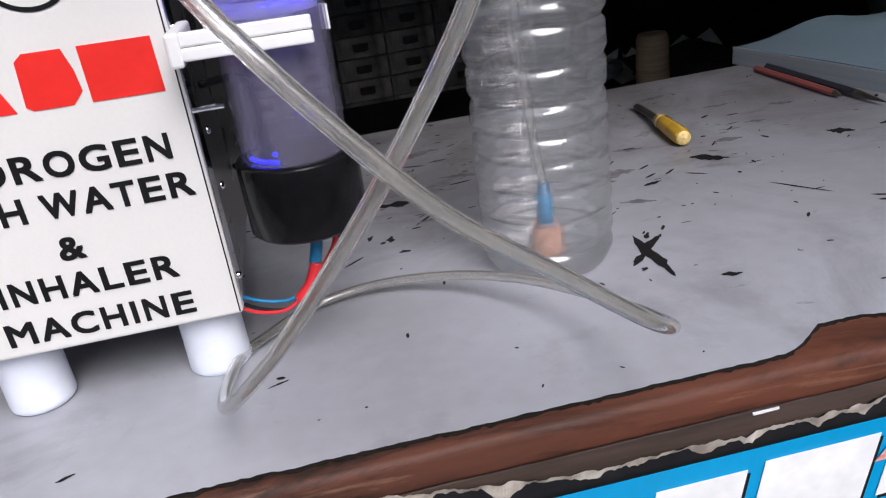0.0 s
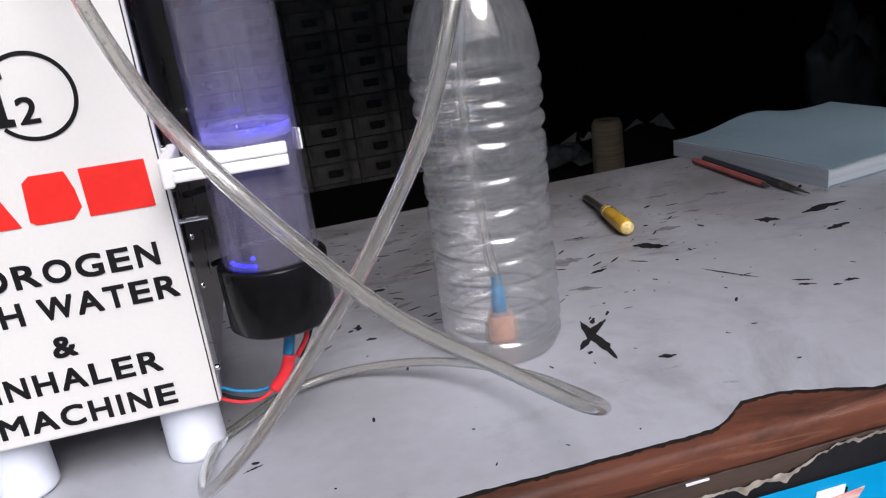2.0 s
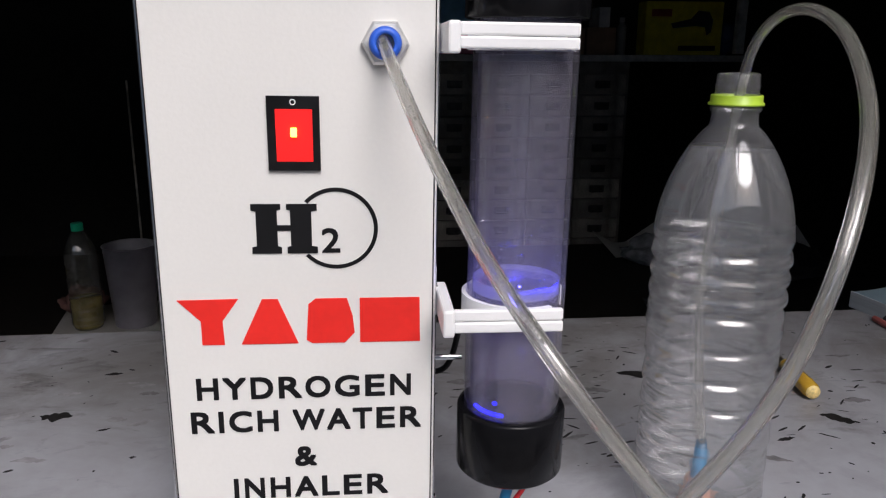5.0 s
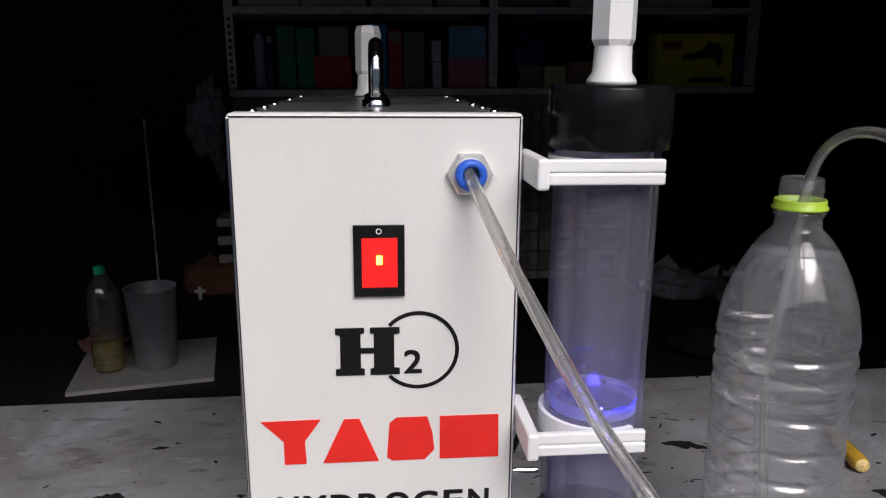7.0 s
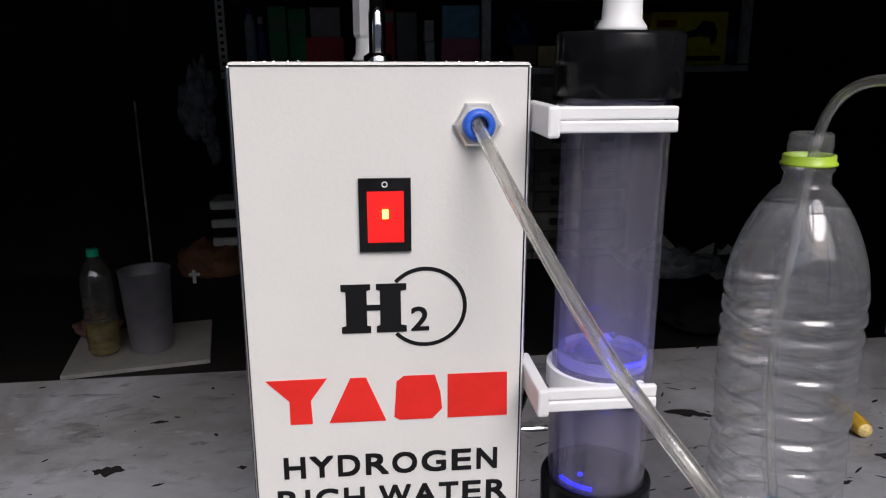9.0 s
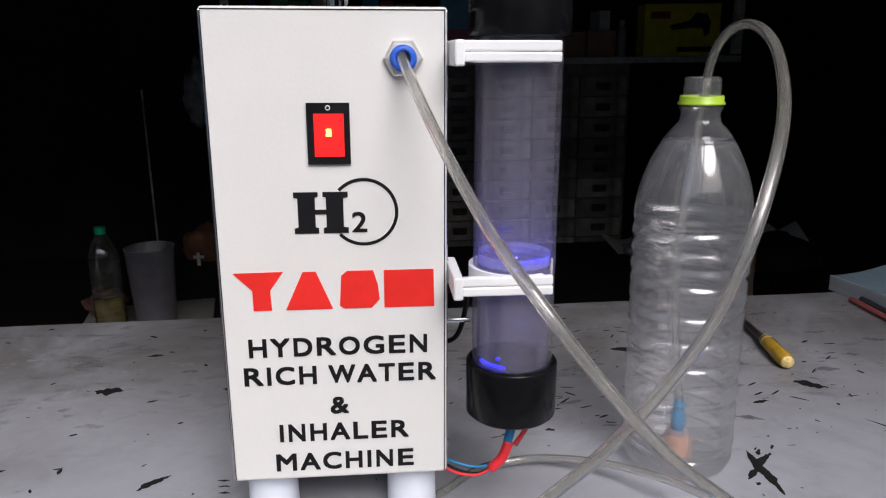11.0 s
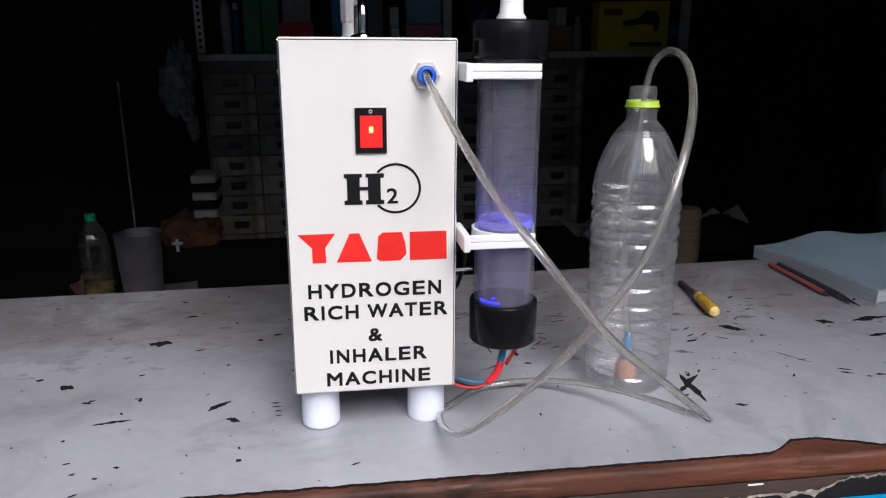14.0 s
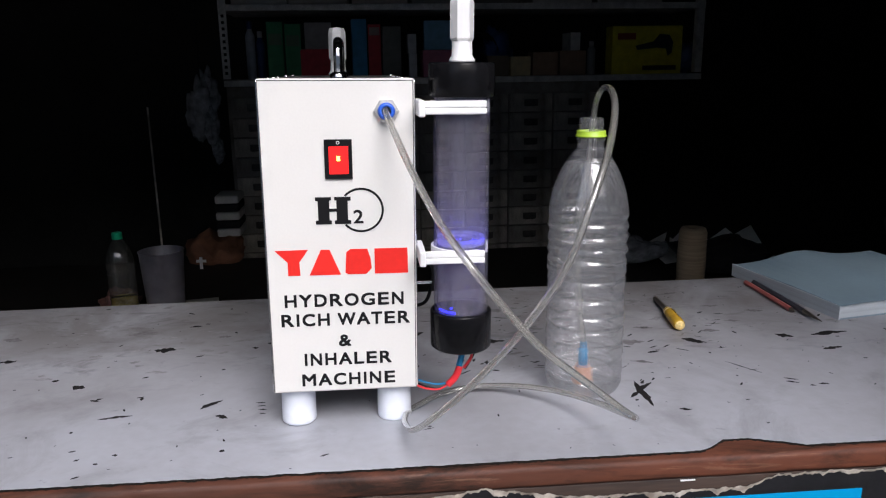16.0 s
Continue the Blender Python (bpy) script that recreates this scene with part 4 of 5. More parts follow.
wire([(PX - 0.013, PY - 0.004, 0.048), (PX - 0.024, PY, 0.0445), (PX - 0.038, PY + 0.004, 0.0460), (W - 0.004, 0.020, 0.0465)], 0.0010, BLUE_WIRE)
wire([(PX - 0.013, PY - 0.004, 0.046), (PX - 0.024, PY - 0.001, 0.0395), (PX - 0.038, PY + 0.001, 0.0425), (W - 0.004, 0.014, 0.0450)], 0.0010, BLACK_PLASTIC)
wire([(W, 0.06, 0.16), (0.095, 0.075, 0.158), (0.100, 0.10, 0.135), (0.094, 0.12, 0.10), (W, 0.13, 0.09)], 0.0022, BLACK_PLASTIC, "cable")

# ---- clear hose ----
hose = thing("clear_hose", (0.05, -0.02, 0.0), "clear flexible plastic hose looping from the machine to the bottle", "hose")
RUN = [
    (0.0492, -0.006, 0.3335), (0.0560, -0.032, 0.3150), (0.0670, -0.068, 0.2880), (0.0860, -0.113, 0.2500), (0.1060, -0.150, 0.2210), (0.1340, -0.162, 0.1840), (0.1670, -0.167, 0.1465), (0.2070, -0.162, 0.1120),
    (0.2420, -0.153, 0.0810), (0.2660, -0.124, 0.0565), (0.2690, -0.082, 0.0410), (0.2600, -0.034, 0.0290), (0.2360, 0.012, 0.0210), (0.2000, 0.0480, 0.0140), (0.1540, 0.0690, 0.0080), (0.1100, 0.0640, 0.0050), (0.0790, 0.0380, 0.0046),
    (0.0640, 0.020, 0.0050), (0.0600, -0.027, 0.0150), (0.0680, -0.076, 0.0350), (0.0990, -0.116, 0.0800), (0.1350, -0.147, 0.1340), (0.1650, -0.158, 0.1780), (0.1890, -0.160, 0.2180), (0.2080, -0.153, 0.2640), (0.2310, -0.122, 0.3030),
    (0.2530, -0.070, 0.3330), (0.2650, -0.022, 0.3475), (0.2700, 0.017, 0.3475), (0.2732, 0.048, 0.3340), (0.2755, 0.0650, 0.3080), (0.2730, 0.0690, 0.2600), (0.2660, 0.0710, 0.1800), (0.2700, 0.0690, 0.1000), (0.2740, 0.0650, 0.0580),
]
line = [q - Vector((0.05, -0.02, 0.0)) for q in glide(RUN, 9)]
bm = bmesh.new()
outer = sweep(bm, line, 0.0033, 18, caps=False)
inner = sweep(bm, line, 0.0021, 18, flip=True, caps=False)
for a, b, turn in ((outer[0], inner[0], False), (outer[-1], inner[-1], True)):
    for k in range(18):
        f = (a[k], b[k], b[(k + 1) % 18], a[(k + 1) % 18])
        bm.faces.new(f if turn else f[::-1])
part("hose_wall", bm, PVC, hose, smooth=True)
marks = bmesh.new()
for k in range(14, 42):
    if noise.noise((k * 0.9, 3, 0)) < 0.02:
        continue
    q0, q1 = line[k], line[k + 1]
    along = (q1 - q0).normalized()
    out = (Vector((-0.1, -1.0, 0.35)) - along * along.dot(Vector((-0.1, -1.0, 0.35)))).normalized()
    side = along.cross(out)
    for j in range(3):
        c = q0.lerp(q1, (j + random.uniform(0.2, 0.8)) / 3) + out * 0.00335 + side * random.uniform(-0.0004, 0.0004)
        u, v = along * random.uniform(0.0002, 0.0006), side * random.uniform(0.0003, 0.0008)
        marks.faces.new([marks.verts.new(c + e) for e in (-u - v, u - v, u + v, -u + v)])
tagged(part("printed_line", marks, FAINT_INK, hose, "faint dark printing along the hose"), kind="stuff")
end = Vector(RUN[-1]) - Vector((0.05, -0.02, 0.0))
part("nozzle", lathe(bmesh.new(), [(0, 0.0300), (0.0054, 0.0300), (0.0050, 0.040), (0.0038, 0.058), (0, 0.058)], 20, (end.x, end.y)), BLUE_WIRE, hose, "blue connector", True)
part("air_stone", lathe(bmesh.new(), [(0, 0.0072), (0.0085, 0.0072), (0.0095, 0.009), (0.0095, 0.0272), (0.0080, 0.0302), (0, 0.0305)], 28, (end.x, end.y)), STONE, hose, "terracotta air stone", True)

# ---- water bottle ----
bottle = thing("water_bottle", (0.2765, 0.072, 0.0), "clear ribbed plastic bottle full of water with lime neck ring", "bottle")


def bottle_radius(z):
    if z < 0.010:
        return 0.0362 + 0.0080 * (z / 0.010) ** 0.5
    if z < 0.206:
        return 0.0446 - 0.0010 * math.exp(-(((z - 0.118) / 0.012) ** 2))
    if z < 0.282:
        s = (z - 0.206) / 0.076
        return 0.0140 + 0.0306 * math.cos(s * math.pi / 2) ** 0.72
    return 0.0140


RIBS = (0.020, 0.041, 0.062, 0.081, 0.099, 0.118, 0.140, 0.163, 0.177, 0.190, 0.204)


def crinkle(a, z):
    """Uneven ribs and soft dents of a thin bottle."""
    ca, sa = math.cos(a), math.sin(a)
    d = 0.0
    for n, r in enumerate(RIBS):
        if abs(z - r) < 0.014:
            sway = r + 0.0016 * noise.noise((1.5 * ca, 1.5 * sa, n * 5.0))
            deep = 0.0028 * max(0.25, 0.75 + 0.9 * noise.noise((2.0 * ca, 2.0 * sa, 40 + n * 3.0)))
            d -= deep * math.exp(-(((z - sway) / 0.0027) ** 2))
            d += 0.25 * deep * math.exp(-(((z - sway - 0.0062) / 0.0026) ** 2))
    k = 0.00045 if z < 0.21 else 0.00020
    if z < 0.28:
        d += k * noise.noise((2.2 * ca, 2.2 * sa, z * 38)) + 0.25 * k * noise.noise((5 * ca, 5 * sa, z * 70 + 9))
    return d


levels = [0.0 + 0.0011 * i for i in range(257)]
LEVEL = 0.268
shell = [(bottle_radius(z), z) for z in levels if z > LEVEL]
shell += [(0.0142, 0.290), (0.0160, 0.2915), (0.0160, 0.2935), (0.0132, 0.2945), (0.0132, 0.300), (0.0142, 0.3015), (0.0132, 0.303), (0.0132, 0.3055), (0.0142, 0.307), (0.0132, 0.3085), (0.0132, 0.3135), (0.0122, 0.3150), (0.0112, 0.3135)]
part("neck_wall", lathe(bmesh.new(), shell, 96, wobble=crinkle), PET, bottle, "clear threaded neck", True)
wet = [(0.0, 0.0066), (0.020, 0.0036), (0.0352, 0.0004)] + [(bottle_radius(z), z) for z in levels[1:] if z < LEVEL] + [(bottle_radius(LEVEL), LEVEL), (0.0, LEVEL)]
part("filled_body", lathe(bmesh.new(), wet, 96, wobble=crinkle), FILLED, bottle, "clear ribbed wall filled with water", True)
part("neck_ring", lathe(bmesh.new(), [(0.0144, 0.2950), (0.0172, 0.2948), (0.0172, 0.2962), (0.0160, 0.2970), (0.0160, 0.3005), (0.0156, 0.3012), (0.0144, 0.3012), (0.0144, 0.2950)], 40), LIME, bottle, "lime green tamper ring", True)

# ---- screwdriver, notebook, pencils on the counter ----
driver = thing("screwdriver", (0.466, 0.230, 0.0), "screwdriver with amber fluted handle and dull steel blade", "screwdriver", rz=82)
rot = pose(0, 0, 0.0088, 0, 90)
bm = lathe(bmesh.new(), [(0, -0.002), (0.0065, -0.001), (0.0083, 0.003), (0.0086, 0.018), (0.0080, 0.038), (0.0084, 0.051), (0.0068, 0.055), (0.0056, 0.058), (0.0064, 0.063), (0.0045, 0.066), (0, 0.066)], 24, wobble=lambda a, z: (-0.0009 if 0.002 < z < 0.05 and math.cos(6 * a) < -0.3 else 0), m=rot)
part("handle", bm, AMBER, driver, "amber plastic handle", True)
bm = bmesh.new()
sweep(bm, [Vector((0.065, 0, 0.0088)), Vector((0.09, 0, 0.0075)), Vector((0.135, 0, 0.0050)), Vector((0.140, 0, 0.0045))], lambda s: 0.0040 if s < 0.9 else 0.0028, 10)
part("blade", bm, STEEL, driver)
part("collar", lathe(bmesh.new(), [(0.0060, 0.0525), (0.0074, 0.0535), (0.0076, 0.0575), (0.0062, 0.0590), (0.0058, 0.0620), (0.0066, 0.0640), (0.0050, 0.0665)], 20, m=rot), WORN_YELLOW, driver, "worn pale yellow collar", True)
part("end_cap", lathe(bmesh.new(), [(0.0070, -0.0012), (0.0062, -0.0026), (0, -0.0030)], 20, m=rot), WORN_YELLOW, driver, "pale yellow rounded end", True)

book = thing("notebook", (0.716, 0.240, 0.0), "pale blue paperback notebook with curled cover lying on the counter", "notebook", rz=9)


def sheet_block(x0, x1, y0, y1, z0, z1, bend):
    bm = bmesh.new()
    nx, ny = 16, 12
    g = {}
    for k, z in enumerate((z0, z1)):
        for i in range(nx + 1):
            for j in range(ny + 1):
                x, y = x0 + (x1 - x0) * i / nx, y0 + (y1 - y0) * j / ny
                g[k, i, j] = bm.verts.new((x, y, z + (bend(i / nx, j / ny) if k or z0 > 0.004 else 0)))
    for i in range(nx):
        for j in range(ny):
            bm.faces.new((g[1, i, j], g[1, i + 1, j], g[1, i + 1, j + 1], g[1, i, j + 1]))
            bm.faces.new((g[0, i, j], g[0, i, j + 1], g[0, i + 1, j + 1], g[0, i + 1, j]))
    for i in range(nx):
        for j in (0, ny):
            bm.faces.new((g[0, i, j], g[0, i + 1, j], g[1, i + 1, j], g[1, i, j]))
    for j in range(ny):
        for i in (0, nx):
            bm.faces.new((g[0, i, j], g[0, i, j + 1], g[1, i, j + 1], g[1, i, j]))
    bmesh.ops.recalc_face_normals(bm, faces=bm.faces)
    return bm


def curl(u, v):
    return 0.009 * math.exp(-((u - 0.45) / 0.2) ** 2) * v + 0.0015 * math.sin(9 * u + 4 * v) + 0.012 * max(0, v - 0.7) * max(0, 1 - abs(u - 0.55) / 0.35) + 0.003 * u * (1 - v)


part("page_block", sheet_block(0.002, 0.296, 0.003, 0.247, 0.0012, 0.0205, curl), PAGES, book, "pale page block")
part("cover", sheet_block(0.0, 0.30, 0.0, 0.250, 0.0209, 0.0217, curl), BOOK_BLUE, book, "curled pale blue cover")
part("spine", boxed(-0.0012, 0.0008, 0.0, 0.250, 0.0, 0.0215), PAGES, book)
part("back_cover", boxed(0.0, 0.30, 0.0, 0.250, 0.0002, 0.0010), BOOK_BLUE, book)


def pencil(name, a, b, r, mat, label, tip):
    a, b = Vector(a), Vector(b)
    t = thing(name, (a.x, a.y, 0.0), label, "pencil", "pencils by the notebook")
    o = Vector((a.x, a.y, 0.0))
    bm = bmesh.new()
    sweep(bm, [a - o, b - o], r, 6)
    part("barrel", bm, mat, t)
    bm = bmesh.new()
    ahead = (b - a).normalized()
    sweep(bm, [b - o, b - o + ahead * tip], lambda s: r * (1 - 0.9 * s), 6)
    part("point", bm, STEEL, t)


pencil("pencil", (0.672, 0.430, 0.0042), (0.667, 0.285, 0.0042), 0.0040, PENCIL_RED, "dull red pencil lying beside the notebook", 0.012)
pencil("pen", (0.684, 0.425, 0.0050), (0.680, 0.270, 0.0050), 0.0048, PENCIL_DARK, "dark pen lying against the notebook", 0.045)

# ---- low bench behind the counter ----
LOW = -0.429
bench = thing("low_bench", (0.4, 1.9, FLOOR), "low dark workbench behind the counter", "workbench")
bh = LOW - FLOOR
part("bench_top", boxed(-1.9, 2.2, -0.55, 0.55, bh - 0.04, bh, 0.004), BENCH, bench)
for x in (-1.82, 0.1, 2.12):
    for y in (-0.48, 0.48):
        part("leg", boxed(x - 0.03, x + 0.03, y - 0.03, y + 0.03, 0, bh - 0.0405, 0.003), BENCH, bench)

board = thing("pale_board", (-0.66, 1.66, LOW), "pale board lying on the low bench", "board", rz=10)
part("board_sheet", boxed(-0.185, 0.185, -0.165, 0.165, 0.0, 0.012, 0.002), TILE, board)

old = thing("soda_bottle", (-0.750, 1.62, LOW + 0.0125), "old clear plastic bottle with green cap and yellow liquid", "bottle")


def old_radius(z):
    return 0.043 - 0.002 * (math.sin(z * 260) > 0.4) if 0.01 < z < 0.19 else (0.038 if z <= 0.01 else 0.013 + 0.030 * math.cos((z - 0.19) / 0.085 * math.pi / 2) ** 0.8)


part("bottle_wall", lathe(bmesh.new(), [(0, 0.002), (0.036, 0.0)] + [(old_radius(0.005 * i), 0.005 * i) for i in range(1, 55)] + [(0.013, 0.285)], 36), PET_OLD, old, smooth=True)
part("liquid", lathe(bmesh.new(), [(0, 0.003), (0.036, 0.003), (0.040, 0.012), (0.0395, 0.085), (0, 0.085)], 30), OIL, old, "yellowish liquid", True)
part("cap", lathe(bmesh.new(), [(0.0155, 0.276), (0.0155, 0.294), (0.014, 0.297), (0, 0.297)], 24), GREEN_CAP, old, "green screw cap")

cup = thing("plastic_tumbler", (-0.628, 1.64, LOW + 0.0125), "milky plastic tumbler on the pale board", "tumbler")
part("tumbler_wall", lathe(bmesh.new(), [(0, 0.0), (0.054, 0.0), (0.056, 0.004), (0.068, 0.225), (0.071, 0.229), (0.068, 0.230), (0.0655, 0.226), (0.053, 0.006), (0, 0.005)], 40), CUP, cup, smooth=True)

spool = thing("twine_spool", (1.155, 1.66, LOW), "wound brown twine spool standing on the bench", "spool")
part("winding", lathe(bmesh.new(), [(0, 0.0), (0.050, 0.0), (0.052, 0.01), (0.048, 0.06), (0.049, 0.12), (0.047, 0.23), (0.040, 0.245), (0.012, 0.246), (0.012, 0.20), (0, 0.20)], 36, wobble=lambda a, z: 0.0012 * noise.noise((3 * a, z * 200, 0))), SPOOL, spool, smooth=True)


def heap(name, at, sx, sy, sz, seed, mat, label, category):
    """A soft crumpled heap."""
    bm = bmesh.new()
    bmesh.ops.create_icosphere(bm, subdivisions=4, radius=1.0)
    for v in bm.verts:
        d = 1 + 0.35 * noise.noise(v.co * 1.6 + Vector((seed, 0, 0))) + 0.16 * noise.noise(v.co * 5 + Vector((0, seed, 0)))
        v.co = Vector((v.co.x * sx * d, v.co.y * sy * d, max(0.0, (v.co.z * 0.5 + 0.5) * sz * d)))
    return tagged(part(name, bm, mat, smooth=True), label, category), at


def put_heap(*a):
    ob, at = heap(*a)
    ob.location = at
    return ob


put_heap("black_cloth", (1.42, 1.95, LOW), 0.20, 0.14, 0.11, 3, CLOTH, "crumpled black cloth on the bench", "cloth")
put_heap("black_cloth", (0.98, 1.60, LOW), 0.12, 0.10, 0.07, 8, CLOTH, "crumpled black cloth on the bench", "cloth")
put_heap("clear_bag", (1.10, 2.12, LOW), 0.15, 0.09, 0.10, 44, BAG, "crumpled clear plastic bag on the bench", "bag")
put_heap("plastic_bag", (-0.80, 1.73, LOW + 0.0125), 0.055, 0.05, 0.075, 5, paint("dull_bag", (0.22, 0.11, 0.095)), "dull reddish-brown plastic bag on the pale board", "bag")
for i, (x, y, rz, s) in enumerate(((1.52, 2.22, 14, 1.0), (1.62, 2.30, -8, 0.9), (1.30, 2.15, 20, 0.7), (1.18, 2.26, -30, 0.8), (1.06, 2.30, 10, 0.9))):
    bm = sheet_block(-0.15 * s, 0.15 * s, -0.11 * s, 0.11 * s, 0.0005 + 0.004 * i, 0.003 + 0.004 * i, lambda u, v: 0.16 * max(0, abs(u - 0.45) - 0.1) * v)
    ob = tagged(part("paper_sheet", bm, PAPER), "loose pale paper sheet on the bench", "paper", "papers on the bench")
    ob.matrix_world = pose(x, y, LOW, 0, 0, rz)

# ---- drawer cabinet and shelf against the back wall ----
cab = thing("drawer_cabinet", (-0.60, 2.88, FLOOR), "tall grey-green steel cabinet of many small drawers", "cabinet")
CW, CH, COLS, ROWS_N, PITCH = 1.80, 1.19, 8, 12, 0.094
part("carcass", boxed(0, CW, 0.012, 0.40, 0.0, CH, 0.003), CABINET, cab)
cw = (CW - 0.03) / COLS
face = boxed(0.004, cw - 0.004, -0.008, 0.0115, 0.003, PITCH - 0.004, 0.003).copy()
dm = bpy.data.meshes.new("drawer")
face.to_mesh(dm)
dm.materials.append(CABINET)
pm = bpy.data.meshes.new("pull")
bm = bmesh.new()
mid = cw / 2
box(bm, mid - 0.034, mid + 0.034, -0.0105, -0.0082, 0.030, 0.062, 0.001)
box(bm, mid - 0.026, mid + 0.026, -0.020, -0.0104, 0.030, 0.038, 0.002)
bm.to_mesh(pm)
pm.materials.append(PULL)
for c in range(COLS):
    for r in range(ROWS_N):
        d = new("drawer", dm)
        d.parent = cab
        d.location = (0.015 + c * cw, 0, CH - 0.05 - (r + 1) * PITCH)
        p = new("pull", pm)
        p.parent = d

rack = thing("steel_shelf", (-0.60, 2.84, 0.295), "slotted steel shelf rack above the drawer cabinet", "shelf")
for z in (0.0, 0.335):
    part("shelf_board", boxed(0.0, 2.30, 0.0, 0.44, z - 0.004, z + 0.024, 0.002), SHELF_METAL, rack)
for x in (0.0, 1.10, 2.26):
    bm = bmesh.new()
    box(bm, x, x + 0.035, -0.004, -0.001, 0.03, 0.75)
    box(bm, x, x + 0.003, -0.001, 0.035, 0.03, 0.75)
    part("upright", bm, SHELF_METAL, rack)
for z in [0.05 + 0.028 * i for i in range(10)]:
    part("slot", boxed(0.011, 0.024, -0.0052, -0.0042, z, z + 0.013), BLACK_PLASTIC, rack)

S1, S2 = 0.320, 0.655


def carton(name, x0, x1, z0, z1, rgb, label, category, y=2.90, depth=0.14, band=None):
    rgb = tuple(min(0.8, 2.2 * c) for c in rgb)
    t = thing(name, ((x0 + x1) / 2, y, z0), label, category, rz=random.uniform(-3, 3))
    w, hgt = (x1 - x0) / 2, z1 - z0
    part("carton_body", boxed(-w, w, 0, depth, 0, hgt, 0.002), paint(name + "_card", rgb), t)
    part("flap", boxed(-w * 0.98, w * 0.98, 0.004, depth - 0.004, hgt - 0.0005, hgt + 0.0015), paint(name + "_flap", tuple(c * 0.8 for c in rgb)), t)
    if band:
        part("label_panel", boxed(-w * 0.8, w * 0.8, -0.0012, -0.0004, hgt * band[0], hgt * band[1]), paint(name + "_print", band[2]), t)
    return t


GREENS, REDS, BLUES = (0.015, 0.13, 0.05), (0.30, 0.02, 0.03), (0.03, 0.16, 0.30)
carton("green_box", -0.40, -0.325, S1, 0.58, GREENS, "dark green packet standing on the shelf", "packet", band=(0.6, 0.8, (0.1, 0.22, 0.12)))
carton("green_box", -0.318, -0.243, S1, 0.57, GREENS, "dark green packet standing on the shelf", "packet", band=(0.6, 0.8, (0.1, 0.22, 0.12)))
carton("red_box", -0.250, -0.09, S1, 0.455, REDS, "dark red box on the shelf", "box")
carton("grey_box", -0.225, -0.10, 0.4575, 0.575, (0.16, 0.15, 0.15), "grey packet on top of a red box", "packet")
carton("blue_box", -0.005, 0.064, S1, 0.59, BLUES, "blue packet standing on the shelf", "packet")
carton("red_box", 0.070, 0.130, S1, 0.565, REDS, "dark red packet standing on the shelf", "packet", band=(0.8, 0.95, (0.4, 0.3, 0.28)))
carton("grey_box", 0.136, 0.225, S1, 0.555, (0.09, 0.09, 0.08), "dark grey packet standing on the shelf", "packet")
carton("white_box", 0.262, 0.300, S1, 0.43, (0.45, 0.45, 0.43), "small white carton on the shelf", "box")
carton("white_box", 0.258, 0.298, 0.4325, 0.52, (0.45, 0.45, 0.43), "small white carton stacked on another", "box")
carton("light_blue_box", 0.330, 0.500, S1, 0.445, (0.30, 0.10, 0.15), "pinkish packet on the shelf", "packet")
carton("light_blue_box", 0.335, 0.495, 0.4475, 0.58, (0.10, 0.22, 0.32), "light blue packet on top of a pinkish one", "packet")
carton("cardboard_box", 0.64, 0.745, S1, 0.415, (0.12, 0.09, 0.06), "small brown cardboard box on the shelf", "box")
carton("cardboard_box", 0.755, 0.855, S1, 0.41, (0.42, 0.30, 0.16), "small tan cardboard box on the shelf", "box")
carton("cardboard_box", 0.865, 0.99, S1, 0.43, (0.17, 0.11, 0.07), "small brown cardboard box on the shelf", "box")
carton("cardboard_box", 1.00, 1.13, S1, 0.435, (0.17, 0.11, 0.07), "small brown cardboard box on the shelf", "box")
carton("white_box", 1.05, 1.10, 0.4375, 0.52, (0.36, 0.36, 0.34), "small white carton on top of a cardboard box", "box")
drill = carton("yellow_box", 1.262, 1.615, S1, 0.548, (0.46, 0.32, 0.02), "yellow power drill carton with a dark tool picture", "box", depth=0.11)
bm = outline(bmesh.new(), [(-0.06, 0.135), (0.03, 0.155), (0.06, 0.19), (0.11, 0.185), (0.13, 0.15), (0.125, 0.10), (0.105, 0.085), (0.095, 0.12), (0.05, 0.125), (-0.05, 0.115)], -0.0014, -0.0004)
part("tool_picture", bm, paint("dark_print", (0.03, 0.04, 0.05)), drill)
part("print_bar", boxed(-0.02, 0.15, -0.0014, -0.0004, 0.018, 0.040), paint("dark_print_bar", (0.05, 0.04, 0.02)), drill)
part("print_bar", boxed(-0.15, -0.06, -0.0014, -0.0004, 0.165, 0.195), paint("red_print_bar", (0.35, 0.05, 0.02)), drill)


def jar(name, x, z, r, h, mat, cap, label, y=2.93):
    t = thing(name, (x, y, z), label, "bottle")
    part("body", lathe(bmesh.new(), [(0, 0), (r, 0), (r, h * 0.75), (r * 0.5, h * 0.85), (r * 0.5, h * 0.9), (0, h * 0.9)], 20), mat, t, smooth=False)
    part("cap", lathe(bmesh.new(), [(r * 0.6, h * 0.87), (r * 0.6, h), (0, h)], 16), cap, t)


jar("spray_bottle", -0.480, S1, 0.022, 0.265, paint("pale_label", (0.40, 0.44, 0.5)), paint("navy", (0.03, 0.05, 0.16)), "slim pale bottle with a dark cap on the shelf")
jar("spray_bottle", -0.435, S1, 0.020, 0.22, paint("navy_label", (0.03, 0.06, 0.18)), paint("white_cap", (0.5, 0.5, 0.5)), "slim dark blue bottle on the shelf")
jar("glue_bottle", 1.165, S1, 0.020, 0.16, paint("grey_label", (0.36, 0.36, 0.34)), paint("white_top", (0.5, 0.5, 0.48)), "small pale bottle on the shelf")


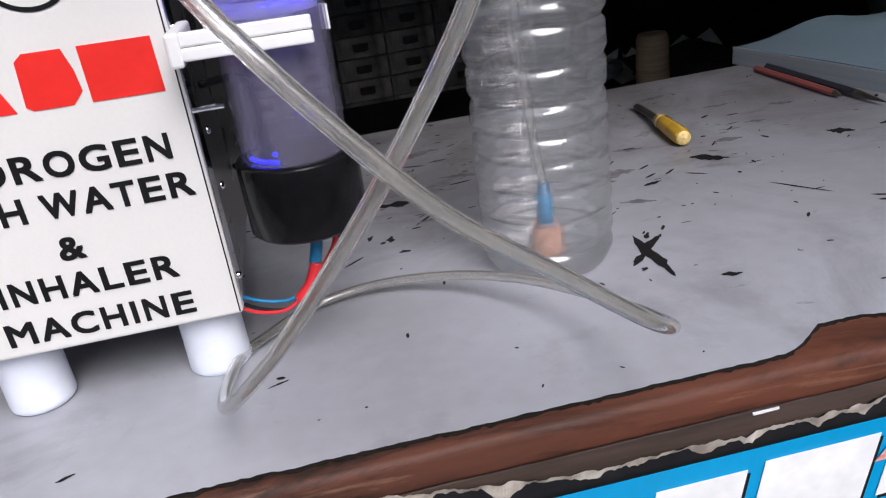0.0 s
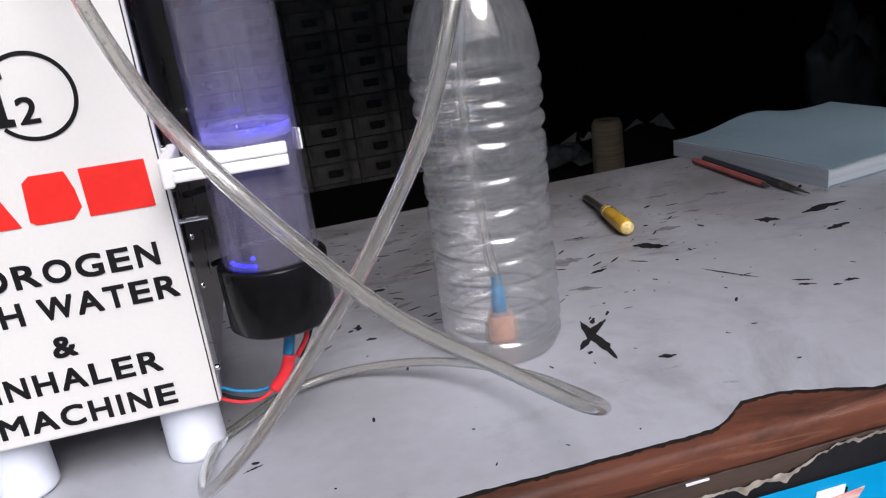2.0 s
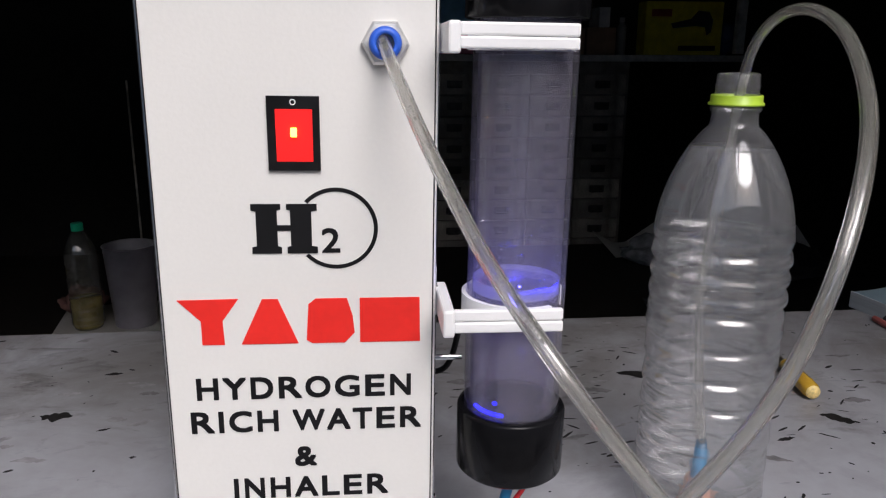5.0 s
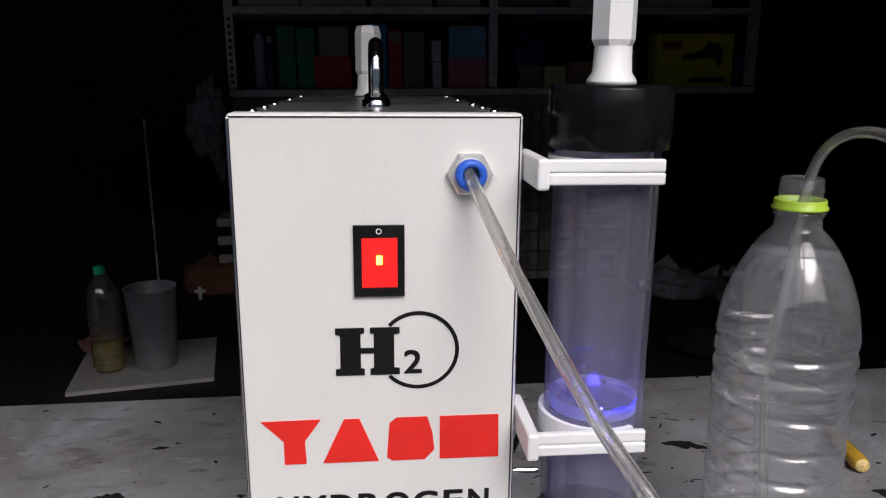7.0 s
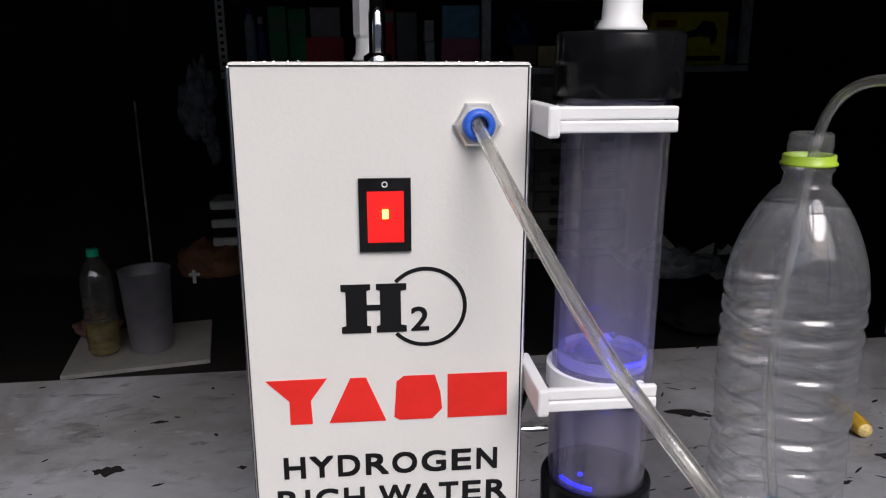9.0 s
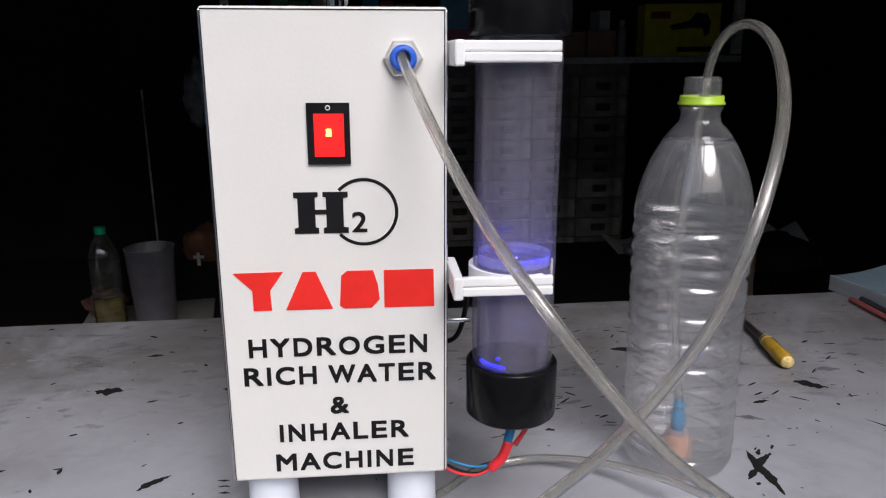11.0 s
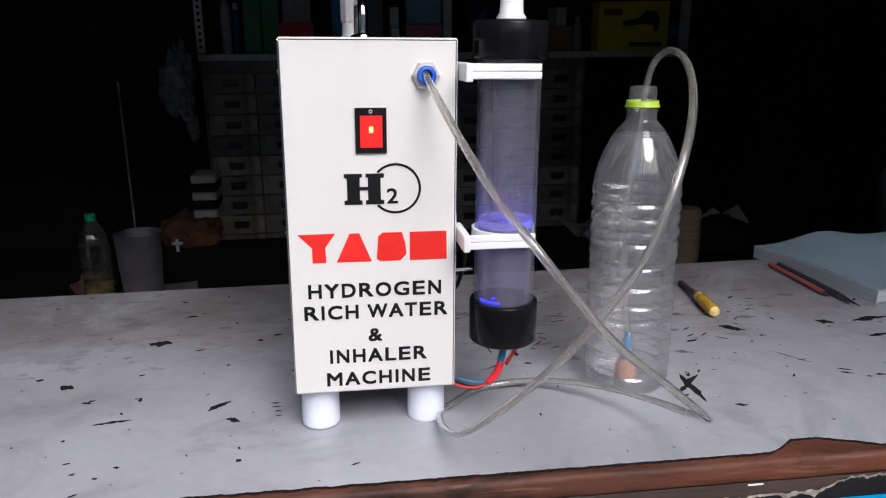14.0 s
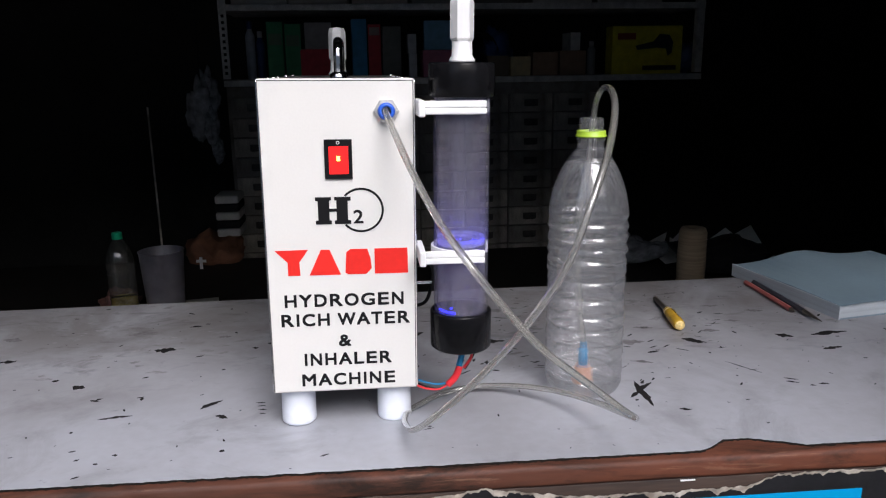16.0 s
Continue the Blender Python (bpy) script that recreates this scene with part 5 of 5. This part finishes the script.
def coil(name, x, y, z, r, label, mat):
    bm = bmesh.new()
    for i in range(5):
        q = r - 0.008 * (i % 3)
        sweep(bm, [Vector((q * math.cos(a), 0.008 * i, r + q * math.sin(a))) for a in np.linspace(0, 2 * math.pi, 25)], 0.006, 6, caps=False)
    ob = tagged(part(name, bm, mat, smooth=True), label, "cable")
    ob.location = (x, y, z)


coil("cable_coil", 0.585, 2.90, S1, 0.055, "coil of dark cable on the shelf", BLACK_PLASTIC)
coil("cable_coil", 0.60, 2.96, S1, 0.105, "coil of dark cable on the shelf", BLACK_PLASTIC)
coil("cable_coil", 1.70, 2.92, S1, 0.07, "coil of dark cable on the shelf", BLACK_PLASTIC)
put_heap("blue_bag", (0.70, 3.0, S1 + 0.0), 0.085, 0.05, 0.21, 12, paint("blue_film", (0.04, 0.10, 0.30), 0.3), "glossy blue plastic bag on the shelf", "bag")
put_heap("blue_bag", (1.655, 2.94, S1), 0.055, 0.05, 0.15, 17, paint("dark_blue_film", (0.02, 0.05, 0.16), 0.3), "dark blue plastic bag on the shelf", "bag")
for x0, x1, rgb in ((-0.55, -0.30, (0.30, 0.29, 0.27)), (-0.29, -0.02, (0.26, 0.25, 0.23)), (0.0, 0.26, (0.32, 0.27, 0.24)), (0.28, 0.47, (0.2, 0.19, 0.18)), (0.55, 0.80, (0.10, 0.09, 0.08)), (0.86, 1.15, (0.33, 0.32, 0.30)), (1.18, 1.50, (0.28, 0.27, 0.25))):
    carton("storage_carton", x0, x1, S2, S2 + 0.20, rgb, "dusty pale carton on the upper shelf", "box", depth=0.3)

# ---- hanging and leaning things in the dark corner ----
ROD = thing("leaning_rod", (-0.86, 2.45, FLOOR), "thin pale rod leaning in the corner", "rod")
bm = bmesh.new()
sweep(bm, [Vector((0.01, 0, 0.0)), Vector((0.0, 0.05, 0.6)), Vector((-0.012, 0.1, 1.12))], 0.004, 8)
part("shaft", bm, CABINET, ROD)
stool = thing("stack_stand", (-0.66, 2.45, FLOOR), "dark low crate in the corner carrying a sack", "crate")
part("crate_body", boxed(-0.16, 0.16, -0.15, 0.15, 0, 0.42, 0.006), BENCH, stool)
put_heap("sack", (-0.63, 2.45, FLOOR + 0.42), 0.12, 0.12, 0.16, 21, SACK, "orange-brown sack on a crate", "sack")
cross = thing("cross_tag", (-0.655, 2.29, FLOOR + 0.50), "small pale cross-shaped tag hanging before the sack", "tag")
bm = bmesh.new()
box(bm, -0.006, 0.006, 0, 0.004, -0.028, 0.022)
box(bm, -0.020, 0.020, 0.0042, 0.008, -0.001, 0.010)
part("tag_shape", bm, WHITE_PLASTIC, cross)
stack = thing("folded_stack", (-0.56, 2.52, FLOOR + 0.57), "stack of pale and dark folded sheets", "stack")
for i in range(5):
    part("fold", boxed(-0.05, 0.05, -0.08, 0.08, 0.036 * i, 0.036 * i + 0.034, 0.008), PAPER if i % 2 == 0 else CLOTH, stack)
bagm = bmesh.new()
bmesh.ops.create_icosphere(bagm, subdivisions=4, radius=1.0)
for v in bagm.verts:
    d = 1 + 0.4 * noise.noise(v.co * 2.1) + 0.2 * noise.noise(v.co * 6)
    v.co = Vector((v.co.x * 0.06 * d, v.co.y * 0.04 * d, v.co.z * 0.12 * d))
hb = tagged(part("hanging_bag", bagm, BAG, smooth=True), "crumpled clear plastic bag hanging beside the cabinet", "bag", "hanging bags")
hb.location = (-0.66, 2.6, 0.20)
for x, y, z, turn, size in ((-0.615, 2.56, 0.13, 70, 0.62), (-0.635, 2.63, 0.27, 160, 0.8), (-0.600, 2.58, 0.03, 250, 0.5)):
    more = copy_thing(hb, Matrix())
    more.matrix_world = pose(x, y, z, 0, 0, turn) @ Matrix.Diagonal((size, size, size, 1))
hook = thing("hook_rail", (-0.66, 2.6, 0.31), "dark cord hanging from the ceiling with a hook", "hook")
bm = bmesh.new()
sweep(bm, [Vector((0, 0, -0.02)), Vector((0.01, 0, 0.4)), Vector((0, 0, CEIL - 0.31))], 0.003, 6)
part("cord", bm, CLOTH, hook)
put_heap("grey_bag", (2.02, 1.65, LOW), 0.13, 0.09, 0.42, 31, paint("dull_grey_film", (0.16, 0.16, 0.16), 0.4), "dull grey plastic bag standing on the bench", "bag")
